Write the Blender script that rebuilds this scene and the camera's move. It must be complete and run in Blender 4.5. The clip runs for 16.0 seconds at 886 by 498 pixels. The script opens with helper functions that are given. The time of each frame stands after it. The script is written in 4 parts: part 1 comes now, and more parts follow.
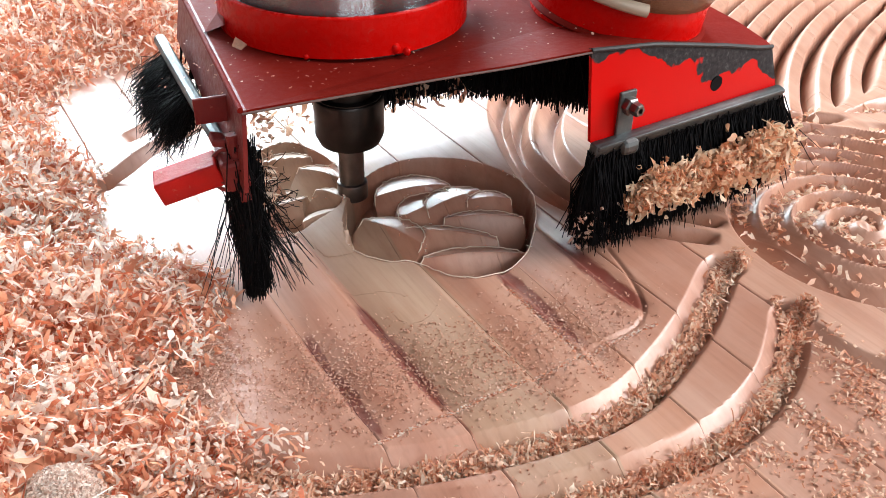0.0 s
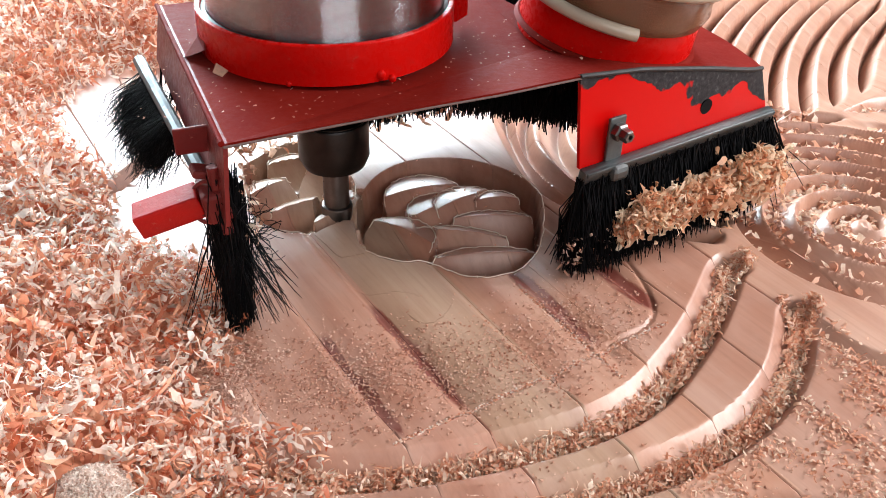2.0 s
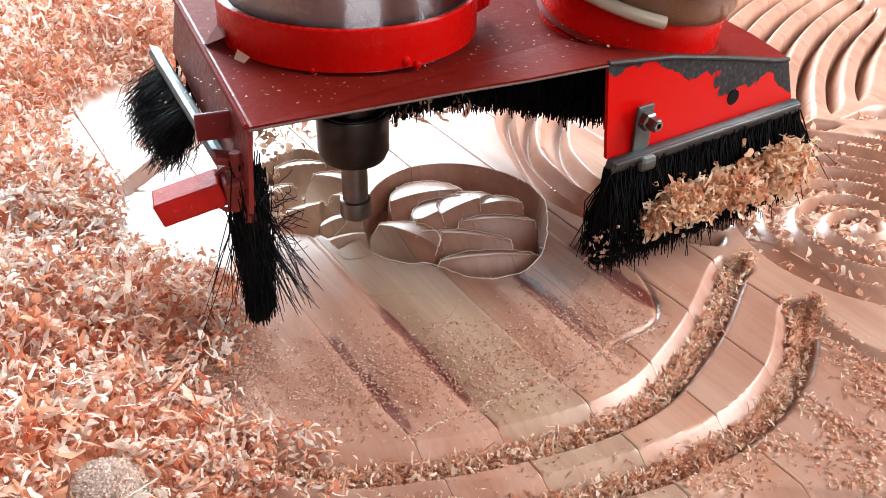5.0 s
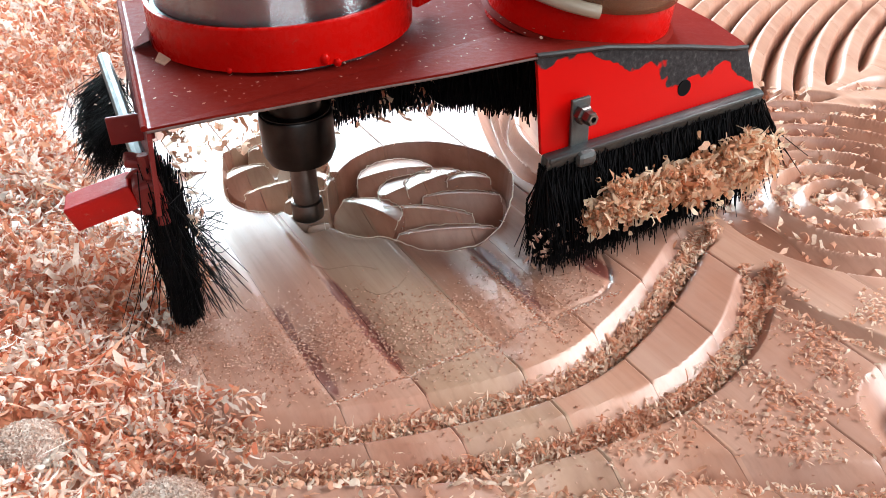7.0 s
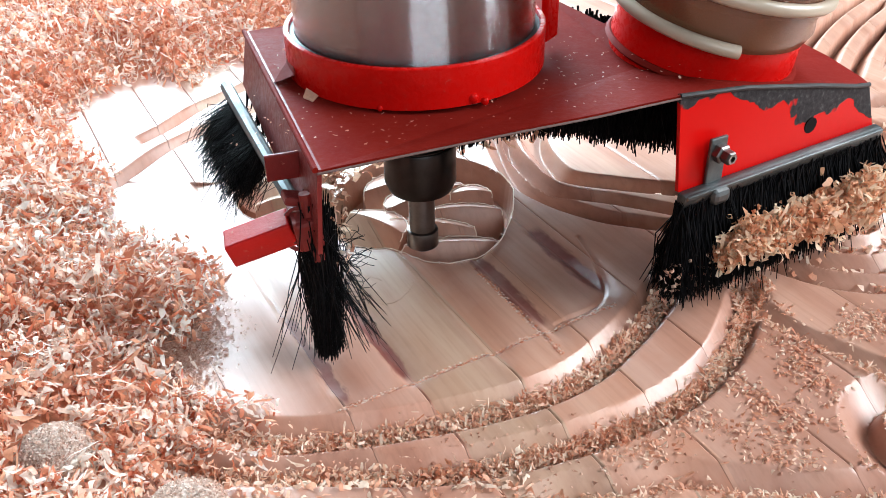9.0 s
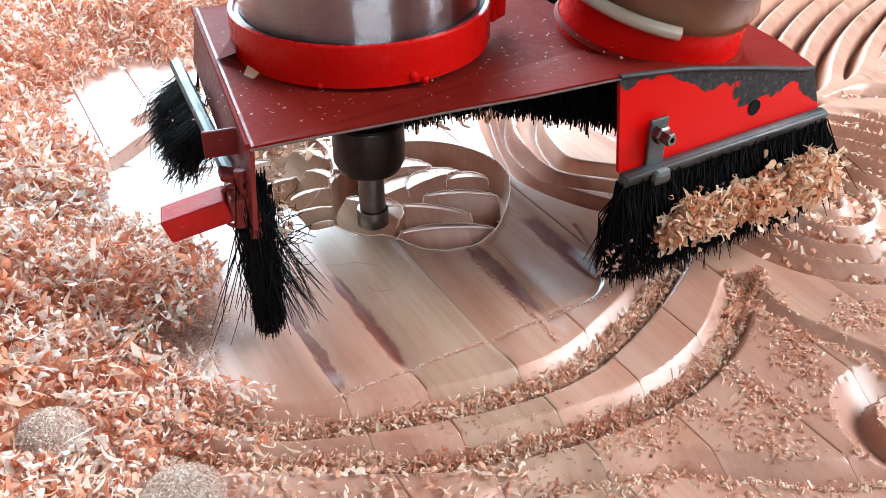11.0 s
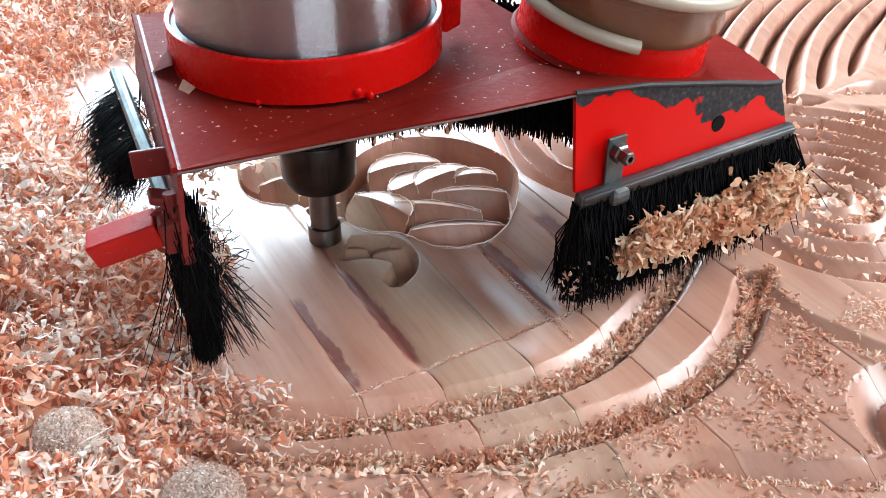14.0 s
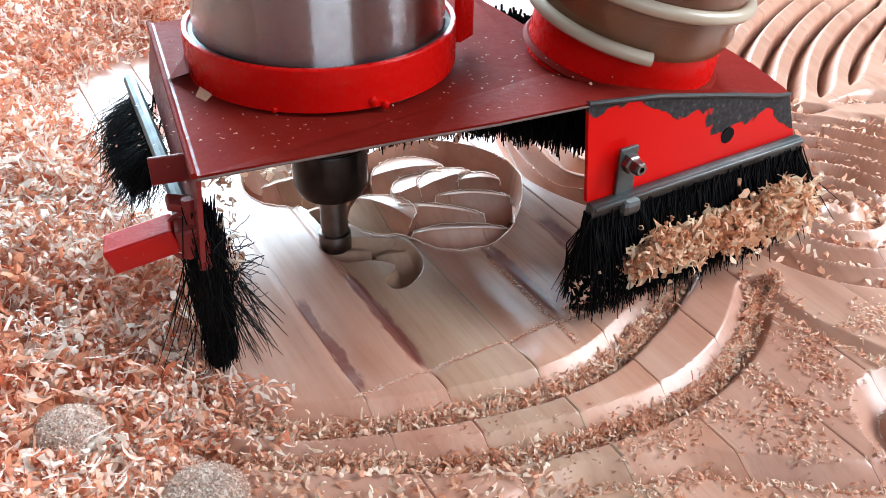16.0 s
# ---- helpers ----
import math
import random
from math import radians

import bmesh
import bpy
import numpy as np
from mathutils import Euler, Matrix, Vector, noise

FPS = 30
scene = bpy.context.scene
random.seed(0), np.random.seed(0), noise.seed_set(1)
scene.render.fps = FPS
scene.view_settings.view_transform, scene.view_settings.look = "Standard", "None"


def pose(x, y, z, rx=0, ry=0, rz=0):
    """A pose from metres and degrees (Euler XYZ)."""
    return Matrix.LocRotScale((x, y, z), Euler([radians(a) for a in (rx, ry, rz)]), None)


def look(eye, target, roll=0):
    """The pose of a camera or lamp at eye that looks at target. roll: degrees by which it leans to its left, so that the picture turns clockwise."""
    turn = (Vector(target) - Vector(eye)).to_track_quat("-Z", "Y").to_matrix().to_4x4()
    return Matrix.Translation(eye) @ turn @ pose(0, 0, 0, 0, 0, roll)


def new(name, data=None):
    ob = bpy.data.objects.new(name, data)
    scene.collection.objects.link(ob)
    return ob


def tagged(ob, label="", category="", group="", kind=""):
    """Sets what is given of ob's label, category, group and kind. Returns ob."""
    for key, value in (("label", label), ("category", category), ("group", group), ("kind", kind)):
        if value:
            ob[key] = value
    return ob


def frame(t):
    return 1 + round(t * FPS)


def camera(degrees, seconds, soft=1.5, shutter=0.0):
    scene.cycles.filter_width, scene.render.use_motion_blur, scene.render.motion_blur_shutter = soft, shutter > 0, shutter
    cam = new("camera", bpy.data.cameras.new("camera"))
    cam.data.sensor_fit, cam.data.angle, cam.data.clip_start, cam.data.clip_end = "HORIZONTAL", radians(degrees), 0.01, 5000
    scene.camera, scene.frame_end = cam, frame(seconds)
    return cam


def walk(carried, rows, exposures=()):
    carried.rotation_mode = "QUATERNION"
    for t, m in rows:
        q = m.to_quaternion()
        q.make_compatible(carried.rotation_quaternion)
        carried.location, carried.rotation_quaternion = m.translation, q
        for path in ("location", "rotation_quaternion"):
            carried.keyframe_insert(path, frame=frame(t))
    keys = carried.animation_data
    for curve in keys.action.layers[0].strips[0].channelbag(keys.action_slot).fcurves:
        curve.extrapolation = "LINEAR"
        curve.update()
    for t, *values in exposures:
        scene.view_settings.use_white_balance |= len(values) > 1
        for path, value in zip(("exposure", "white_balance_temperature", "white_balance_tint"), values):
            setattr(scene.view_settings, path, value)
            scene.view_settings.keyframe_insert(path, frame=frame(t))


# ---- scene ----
cam = camera(52.86, 16.0, soft=0.8)
PATH = [
    (0, 0.0000, -0.4500, 0.2800, 55.45, -0.85, 0.59),
    (0.5, -0.0044, -0.4487, 0.2854, 54.86, -1.08, 0.49),
    (1, -0.0060, -0.4479, 0.2844, 54.88, -1.20, 0.21),
    (1.5, -0.0078, -0.4504, 0.2863, 55.09, -1.05, -0.09),
    (2, -0.0147, -0.4535, 0.2864, 55.06, -1.25, -0.29),
    (2.5, -0.0153, -0.4524, 0.2901, 54.67, -1.39, -0.28),
    (3, -0.0177, -0.4524, 0.2906, 54.73, -1.53, -0.55),
    (3.5, -0.0193, -0.4537, 0.2886, 54.99, -1.60, -0.82),
    (3.7, -0.0222, -0.4530, 0.2874, 55.01, -1.83, -1.04),
    (5.8, -0.0097, -0.4685, 0.2740, 56.75, -0.20, 0.37),
    (6, 0.0041, -0.4658, 0.2704, 56.54, 0.17, 0.68),
    (6.5, 0.0332, -0.4663, 0.2659, 56.58, 1.09, 2.05),
    (7, 0.0430, -0.4694, 0.2674, 56.42, 1.68, 2.78),
    (7.5, 0.0332, -0.4759, 0.2784, 56.60, 1.61, 3.18),
    (8, 0.0416, -0.4814, 0.2855, 56.80, 1.00, 3.32),
    (8.5, 0.0419, -0.4828, 0.2840, 56.87, 0.86, 3.16),
    (9, 0.0405, -0.4839, 0.2865, 56.30, 1.08, 2.94),
    (9.2, 0.0439, -0.4874, 0.2825, 56.88, 1.07, 3.43),
    (11.3, 0.0372, -0.4808, 0.2884, 55.18, 0.34, 2.54),
    (11.5, 0.0368, -0.4781, 0.2820, 55.67, 0.34, 2.33),
    (12, 0.0342, -0.4817, 0.2812, 55.60, 0.22, 2.17),
    (12.5, 0.0321, -0.4839, 0.2805, 55.76, 0.08, 2.13),
    (13, 0.0272, -0.4850, 0.2863, 55.64, -0.11, 1.93),
    (13.5, 0.0268, -0.4836, 0.2880, 55.27, -0.10, 2.06),
    (14, 0.0242, -0.4801, 0.2893, 54.73, -0.16, 2.16),
    (14.5, 0.0216, -0.4823, 0.2844, 55.65, -0.50, 2.08),
    (15, 0.0228, -0.4826, 0.2874, 55.15, -0.41, 2.20),
    (15.5, 0.0211, -0.4840, 0.2864, 55.28, -0.58, 2.25),
    (16, 0.0195, -0.4828, 0.2858, 55.38, -0.73, 2.16),
]
# the picture cools a little on the way
walk(cam, [(r[0], pose(*r[1:])) for r in PATH],
     [(0, 0.30, 6250, 9), (3.5, 0.30, 6200, 9), (6, 0.32, 6250, 7), (7, 0.30, 6050, 6), (9, 0.32, 5800, 4), (12.5, 0.32, 5680, 3), (16, 0.31, 5650, 3)])

# ---- light: daylight through the openings of a workshop ----
world = bpy.data.worlds.new("sky")
scene.world = world
world.use_nodes = True
wn = world.node_tree.nodes
sky = wn.new("ShaderNodeTexSky")
sky.sky_type, sky.sun_disc = "NISHITA", False
sky.sun_elevation, sky.sun_rotation = radians(38), radians(-20)
wn["Background"].inputs[1].default_value = 0.12
world.node_tree.links.new(sky.outputs[0], wn["Background"].inputs[0])


def window_light(eye, target, sx, sy, power, color):
    d = bpy.data.lights.new("window_light", "AREA")
    d.shape, d.size, d.size_y, d.energy, d.color = "RECTANGLE", sx, sy, power, color
    ob = new("window_light", d)
    ob.matrix_world = look(eye, target)
    return ob


window_light((-1.50, 3.42, 1.62), (-1.50, 0, 1.30), 3.2, 3.4, 590, (0.82, 0.95, 1.0))
window_light((3.42, 0.35, 2.35), (0, 0.0, 0.0), 3.0, 1.9, 250, (1.0, 0.975, 0.95))
# weak fill for the front faces, added in an unseen south opening
window_light((1.2, -3.42, 1.85), (0.9, 0, 1.05), 2.2, 1.6, 40, (1.0, 0.96, 0.92))

# ---- materials ----


class Mat:
    """A node material with a few shorthands."""

    def __init__(self, name, rough=0.5, metal=0.0, spec=0.5):
        self.m = bpy.data.materials.new(name)
        self.m.use_nodes = True
        self.t = self.m.node_tree
        self.b = self.t.nodes["Principled BSDF"]
        self.b.inputs["Roughness"].default_value = rough
        self.b.inputs["Metallic"].default_value = metal
        self.b.inputs["Specular IOR Level"].default_value = spec

    def node(self, kind, **kw):
        n = self.t.nodes.new(kind)
        for k, v in kw.items():
            n.inputs[k.replace("_", " ")].default_value = v
        return n

    def link(self, a, b):
        self.t.links.new(a, b)

    def coords(self, scale=(1, 1, 1), rot=0.0):
        c = self.node("ShaderNodeTexCoord")
        mp = self.node("ShaderNodeMapping")
        mp.inputs["Scale"].default_value = scale
        mp.inputs["Rotation"].default_value = (0, 0, rot)
        self.link(c.outputs["Object"], mp.inputs[0])
        return mp.outputs[0]

    def rest(self, scale=(1, 1, 1)):
        """The place in the plank that the wood was cut from."""
        c = self.t.nodes.new("ShaderNodeAttribute")
        c.attribute_name = "rest"
        mp = self.node("ShaderNodeMapping")
        mp.inputs["Scale"].default_value = scale
        self.link(c.outputs["Vector"], mp.inputs[0])
        return mp.outputs[0]

    def noise(self, co, scale, detail=4.0, rough=0.55):
        n = self.node("ShaderNodeTexNoise", Scale=scale, Detail=detail, Roughness=rough)
        self.link(co, n.inputs["Vector"])
        return n.outputs[0]

    def ramp(self, fac, stops):
        r = self.node("ShaderNodeValToRGB")
        el = r.color_ramp.elements
        while len(el) < len(stops):
            el.new(0.5)
        for e, (p, c) in zip(el, stops):
            e.position, e.color = p, (*c, 1) if len(c) == 3 else c
        self.link(fac, r.inputs[0])
        return r.outputs[0]

    def mix(self, fac, a, b, kind="MIX"):
        n = self.t.nodes.new("ShaderNodeMix")
        n.data_type, n.blend_type = "RGBA", kind
        for sock, val in ((n.inputs[0], fac), (n.inputs[6], a), (n.inputs[7], b)):
            if hasattr(val, "is_output"):
                self.link(val, sock)
            elif isinstance(val, (tuple, list)):
                sock.default_value = (*val, 1)
            else:
                sock.default_value = val
        return n.outputs[2]

    def maths(self, op, a, b=0.0, c=0.0):
        n = self.t.nodes.new("ShaderNodeMath")
        n.operation = op
        for sock, val in zip(n.inputs, (a, b, c)):
            if hasattr(val, "is_output"):
                self.link(val, sock)
            else:
                sock.default_value = val
        return n.outputs[0]

    def color(self, out):
        if hasattr(out, "is_output"):
            self.link(out, self.b.inputs["Base Color"])
        else:
            self.b.inputs["Base Color"].default_value = (*out, 1)
        return self

    def roughness(self, out):
        self.link(out, self.b.inputs["Roughness"])
        return self

    def bump(self, height, dist=0.001, strength=0.5):
        n = self.node("ShaderNodeBump", Strength=strength, Distance=dist)
        self.link(height, n.inputs["Height"])
        self.link(n.outputs[0], self.b.inputs["Normal"])
        return self


GRAIN = radians(32)          # the planks run square to this direction
CU, SU = math.cos(GRAIN), math.sin(GRAIN)


def wood_material(name):
    m = Mat(name, 0.4, spec=0.6)
    co = m.rest((1, 0.06, 0.5))
    fine = m.noise(co, 420, 5, 0.6)
    broad = m.noise(co, 42, 4, 0.6)
    base = m.ramp(broad, [(0.28, (0.36, 0.175, 0.120)), (0.5, (0.47, 0.268, 0.195)), (0.72, (0.56, 0.365, 0.285))])
    pores = m.ramp(fine, [(0.36, (0.72, 0.66, 0.62)), (0.5, (1, 1, 1))])
    base = m.mix(0.3, base, pores, "MULTIPLY")
    streak = m.ramp(m.noise(m.rest((1, 0.035, 0.3)), 26, 3, 0.5), [(0.60, (0, 0, 0)), (0.72, (1, 1, 1))])
    base = m.mix(m.maths("MULTIPLY", streak, 0.35), base, (0.24, 0.07, 0.05))
    # dark red mineral stains that follow the grain in a few places
    g = m.node("ShaderNodeNewGeometry")
    mp = m.node("ShaderNodeMapping")
    mp.vector_type = "TEXTURE"
    mp.inputs["Rotation"].default_value = (0, 0, GRAIN)
    m.link(g.outputs["Position"], mp.inputs[0])
    sep = m.node("ShaderNodeSeparateXYZ")
    m.link(mp.outputs[0], sep.inputs[0])
    # each plank is of its own timber, pale or salmon
    tone = m.node("ShaderNodeValToRGB")
    el = tone.color_ramp.elements
    tone.color_ramp.interpolation = "CONSTANT"
    stops = ((-0.25, (1.0, 0.95, 0.93)), (-0.1645, (1.0, 0.90, 0.86)), (-0.1205, (1.06, 0.92, 0.86)), (-0.085, (1.0, 1.06, 0.97)), (-0.0405, (1.12, 0.99, 0.90)),
             (0.004, (1.0, 0.89, 0.84)), (0.05, (0.98, 0.86, 0.81)), (0.096, (1.08, 1.02, 0.97)), (0.142, (0.98, 0.92, 0.88)), (0.188, (1.1, 1.06, 1.02)))
    while len(el) < len(stops):
        el.new(0.5)
    for e, (u, c) in zip(el, stops):
        e.position, e.color = u * 2 + 0.5, (*c, 1)
    m.link(m.maths("MULTIPLY_ADD", sep.outputs[0], 2.0, 0.5), tone.inputs[0])
    base = m.mix(1.0, base, tone.outputs[0], "MULTIPLY")
    ragged = m.maths("MULTIPLY", m.maths("SUBTRACT", m.noise(m.rest((1, 0.3, 1)), 160, 4, 0.7), 0.5), 0.010)
    stain = None
    for at, wide, v0, v1 in ((-0.1185, 0.0034, -0.104, 0.026), (-0.0865, 0.0044, -0.098, 0.028), (-0.0065, 0.0060, -0.100, 0.026), (0.0375, 0.0072, -0.096, 0.024)):
        d = m.maths("ABSOLUTE", m.maths("ADD", m.maths("SUBTRACT", sep.outputs[0], at), ragged))
        a = m.maths("SUBTRACT", 1.0, m.maths("DIVIDE", d, wide))
        e = m.maths("SUBTRACT", 1.0, m.maths("DIVIDE", m.maths("ABSOLUTE", m.maths("SUBTRACT", sep.outputs[1], v0)), v1 * 1.6))
        k = m.maths("MULTIPLY", m.maths("MAXIMUM", a, 0.0), m.maths("MINIMUM", m.maths("MAXIMUM", m.maths("MULTIPLY", e, 3.0), 0.0), 1.0))
        stain = k if stain is None else m.maths("ADD", stain, k)
    base = m.mix(m.maths("MINIMUM", m.maths("MULTIPLY", stain, 2.4), 0.85), base, (0.14, 0.017, 0.013))
    dust = m.ramp(m.noise(m.rest(), 30, 6, 0.7), [(0.45, (0, 0, 0)), (0.75, (1, 1, 1))])
    base = m.mix(m.maths("MULTIPLY", dust, 0.25), base, (0.60, 0.41, 0.34))
    m.color(base)
    m.roughness(m.ramp(m.mix(0.5, fine, dust), [(0.2, (0.30,) * 3), (0.9, (0.48,) * 3)]))
    return m.bump(fine, 0.0003, 0.15).m


def shaving_material(name, dark, mid, light):
    m = Mat(name, 0.45, spec=0.4)
    g = m.node("ShaderNodeNewGeometry")
    c = m.ramp(g.outputs["Random Per Island"], [(0.0, dark), (0.18, tuple(0.6 * p + 0.4 * q for p, q in zip(dark, mid))), (0.42, mid), (0.7, light), (1.0, light)])
    n = m.noise(m.coords(), 700, 3)
    c = m.mix(0.5, c, m.ramp(n, [(0.3, (0.75, 0.68, 0.62)), (0.6, (1, 1, 1))]), "MULTIPLY")
    drift = m.ramp(m.noise(m.coords(), 24, 3, 0.6), [(0.38, (0.86, 0.62, 0.50)), (0.58, (1, 1, 1))])
    c = m.mix(0.55, c, drift, "MULTIPLY")
    m.color(c)
    m.bump(n, 0.0005, 0.4)
    thin = m.node("ShaderNodeBsdfTranslucent")
    m.link(c, thin.inputs[0])
    mixed = m.node("ShaderNodeMixShader")
    mixed.inputs[0].default_value = 0.42
    m.link(m.b.outputs[0], mixed.inputs[1])
    m.link(thin.outputs[0], mixed.inputs[2])
    m.link(mixed.outputs[0], m.t.nodes["Material Output"].inputs[0])
    return m.m


def paint_material(name, bright, dusty, dust_at, rough, spec=0.28):
    m = Mat(name, rough, spec=spec)
    co = m.coords()
    big = m.noise(co, 22, 5, 0.6)
    small = m.noise(co, 260, 4, 0.65)
    c = m.mix(m.ramp(big, [(dust_at, (0, 0, 0)), (dust_at + 0.3, (1, 1, 1))]), bright, dusty)
    specks = m.ramp(small, [(0.66, (0, 0, 0)), (0.74, (1, 1, 1))])
    c = m.mix(m.maths("MULTIPLY", specks, 0.4), c, (0.45, 0.16, 0.12))
    m.color(c)
    m.roughness(m.ramp(small, [(0.3, (rough - 0.08,) * 3), (0.8, (rough + 0.2,) * 3)]))
    return m.bump(small, 0.0006, 0.5).m


def chipped_paint_material():
    m = Mat("chipped_red_paint", 0.35, spec=0.14)
    c = m.node("ShaderNodeTexCoord")
    sep = m.node("ShaderNodeSeparateXYZ")
    m.link(c.outputs["Object"], sep.inputs[0])
    co = m.coords()
    n = m.noise(co, 46, 3, 0.5)
    fine = m.noise(co, 420, 5, 0.7)
    # bare steel along the folded upper edge, reaching lower at mid length
    off = m.maths("SUBTRACT", sep.outputs[0], 0.075)
    fold = m.maths("SUBTRACT", 0.1100, m.maths("MULTIPLY", m.maths("MULTIPLY", off, off), 1.9))
    worn = m.maths("MULTIPLY", m.maths("MINIMUM", m.maths("MAXIMUM", m.maths("MULTIPLY", m.maths("SUBTRACT", sep.outputs[0], 0.108), 90.0), 0.0), 1.0), 0.0105)
    edge = m.maths("SUBTRACT", m.maths("SUBTRACT", fold, 0.0035), worn)
    bare = m.maths("ADD", m.maths("SUBTRACT", sep.outputs[2], edge), m.maths("MULTIPLY", m.maths("SUBTRACT", n, 0.5), 0.040))
    mask = m.ramp(m.maths("MULTIPLY_ADD", bare, 60.0, 0.5), [(0.47, (0, 0, 0)), (0.53, (1, 1, 1))])
    steel = m.ramp(fine, [(0.3, (0.016, 0.013, 0.014)), (0.55, (0.04, 0.036, 0.037)), (0.8, (0.12, 0.11, 0.11))])
    m.color(m.mix(mask, (0.60, 0.003, 0.002), steel))
    m.roughness(m.ramp(mask, [(0.0, (0.3,) * 3), (1.0, (0.62,) * 3)]))
    return m.bump(m.mix(0.8, fine, mask), 0.0006, 0.4).m


def metal_material(name, color, rough, brushed=0.0, metal=1.0):
    m = Mat(name, rough, metal)
    n = m.noise(m.coords((1, 1, 1.0 if not brushed else 40)), 90, 5, 0.65)
    m.color(m.mix(m.ramp(n, [(0.35, (0, 0, 0)), (0.7, (1, 1, 1))]), color, tuple(v * 0.72 for v in color)))
    m.roughness(m.ramp(n, [(0.3, (rough * 0.8,) * 3), (0.8, (rough * 1.35,) * 3)]))
    return m.bump(n, 0.0002, 0.2).m


def plain_material(name, color, rough, spread=0.25, scale=60):
    m = Mat(name, rough)
    n = m.noise(m.coords(), scale, 5, 0.6)
    m.color(m.mix(n, tuple(v * (1 - spread) for v in color), tuple(v * (1 + spread) for v in color)))
    return m.bump(n, 0.001, 0.3).m


def bristle_material():
    m = Mat("black_bristle", 0.6, spec=0.1)
    g = m.node("ShaderNodeNewGeometry")
    m.color(m.ramp(g.outputs["Random Per Island"], [(0.0, (0.003, 0.003, 0.0035)), (0.85, (0.005, 0.005, 0.006)), (1.0, (0.018, 0.016, 0.016))]))
    return m.m


def hose_material():
    m = Mat("clear_hose", 0.15, spec=0.5)
    n = m.noise(m.coords(), 30, 3)
    m.color(m.ramp(n, [(0.3, (0.30, 0.11, 0.05)), (0.7, (0.44, 0.21, 0.11))]))
    m.b.inputs["Transmission Weight"].default_value = 0.6
    return m.m


WOOD = wood_material("carved_wood")
SHAVE = shaving_material("wood_shavings", (0.56, 0.14, 0.06), (0.94, 0.55, 0.36), (0.98, 0.91, 0.83))
SHAVE_TAN = shaving_material("tan_shavings", (0.70, 0.35, 0.22), (0.90, 0.60, 0.43), (0.96, 0.82, 0.68))
DUST = shaving_material("wood_dust", (0.44, 0.21, 0.14), (0.64, 0.38, 0.28), (0.78, 0.55, 0.44))
PACKED = plain_material("packed_shavings", (0.60, 0.25, 0.14), 0.7, 0.35, 150)
PALE_DUST = shaving_material("pale_dust", (0.62, 0.44, 0.35), (0.78, 0.62, 0.53), (0.90, 0.80, 0.73))
SHAVE_GOLD = shaving_material("golden_shavings", (0.66, 0.30, 0.15), (0.91, 0.57, 0.36), (0.97, 0.80, 0.60))
RED = paint_material("red_paint", (0.60, 0.0035, 0.002), (0.50, 0.007, 0.004), 0.55, 0.25, 0.14)
RED_DUSTY = paint_material("dusty_red_paint", (0.16, 0.007, 0.004), (0.19, 0.013, 0.008), 0.35, 0.65, 0.05)
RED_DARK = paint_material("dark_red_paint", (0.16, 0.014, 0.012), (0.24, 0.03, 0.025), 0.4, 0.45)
SPLINTER = plain_material("pale_splinters", (0.82, 0.68, 0.55), 0.7, 0.2, 300)
CHIPPED = chipped_paint_material()


def turned_steel_material():
    """Steel turned on a lathe: fine rings that scatter reflections up and down."""
    m = Mat("turned_steel", 0.14, 1.0)
    n = m.noise(m.coords((1, 1, 30)), 60, 5, 0.6)
    m.color(m.ramp(n, [(0.3, (0.38, 0.38, 0.39)), (0.7, (0.52, 0.51, 0.52))]))
    g = m.node("ShaderNodeNewGeometry")
    w = m.node("ShaderNodeTexWhiteNoise")
    m.link(g.outputs["Position"], w.inputs["Vector"])
    tilt = m.maths("MULTIPLY", m.maths("SUBTRACT", w.outputs["Value"], 0.40), 1.1)
    up = m.node("ShaderNodeCombineXYZ")
    m.link(tilt, up.inputs[2])
    add = m.node("ShaderNodeVectorMath")
    m.link(g.outputs["Normal"], add.inputs[0])
    m.link(up.outputs[0], add.inputs[1])
    unit = m.node("ShaderNodeVectorMath")
    unit.operation = "NORMALIZE"
    m.link(add.outputs[0], unit.inputs[0])
    m.link(unit.outputs[0], m.b.inputs["Normal"])
    return m.m


STEEL = turned_steel_material()
STEEL_DULL = metal_material("dull_steel", (0.17, 0.18, 0.18), 0.5)
STEEL_CHANNEL = metal_material("channel_steel", (0.15, 0.165, 0.17), 0.45)
BARE = plain_material("bare_dark_steel", (0.03, 0.027, 0.027), 0.55, 0.5, 300)
STEEL_BLACK = metal_material("black_oxide_steel", (0.055, 0.05, 0.048), 0.35)
STEEL_GREY = metal_material("grey_tool_steel", (0.22, 0.20, 0.19), 0.33)
BRISTLE = bristle_material()
HOSE = hose_material()
HOSE_RIB = plain_material("hose_rib", (0.50, 0.41, 0.31), 0.3, 0.08)
# black that stands for the shade in the gap inside the collar
GAP_BLACK = plain_material("gap_black", (0.02, 0.02, 0.02), 0.5)
# surfaces of the unseen room, kept dark to cut bounced light
PLASTER = plain_material("wall_plaster", (0.11, 0.103, 0.098), 0.9, 0.1, 8)
CONCRETE = plain_material("concrete", (0.13, 0.122, 0.115), 0.85, 0.2, 12)

# ---- mesh helpers ----


def link_mesh(name, me, material, parent=None, label=""):
    ob = new(name, me)
    if not me.materials:
        me.materials.append(material)
    ob.parent = parent
    if label:
        ob["label"] = label
    return ob


def part(name, bm, material, parent=None, label="", smooth=False):
    bmesh.ops.recalc_face_normals(bm, faces=bm.faces)
    me = bpy.data.meshes.new(name)
    bm.to_mesh(me)
    bm.free()
    if smooth:
        me.polygons.foreach_set("use_smooth", [True] * len(me.polygons))
        me.set_sharp_from_angle(angle=radians(35))
    return link_mesh(name, me, material, parent, label)


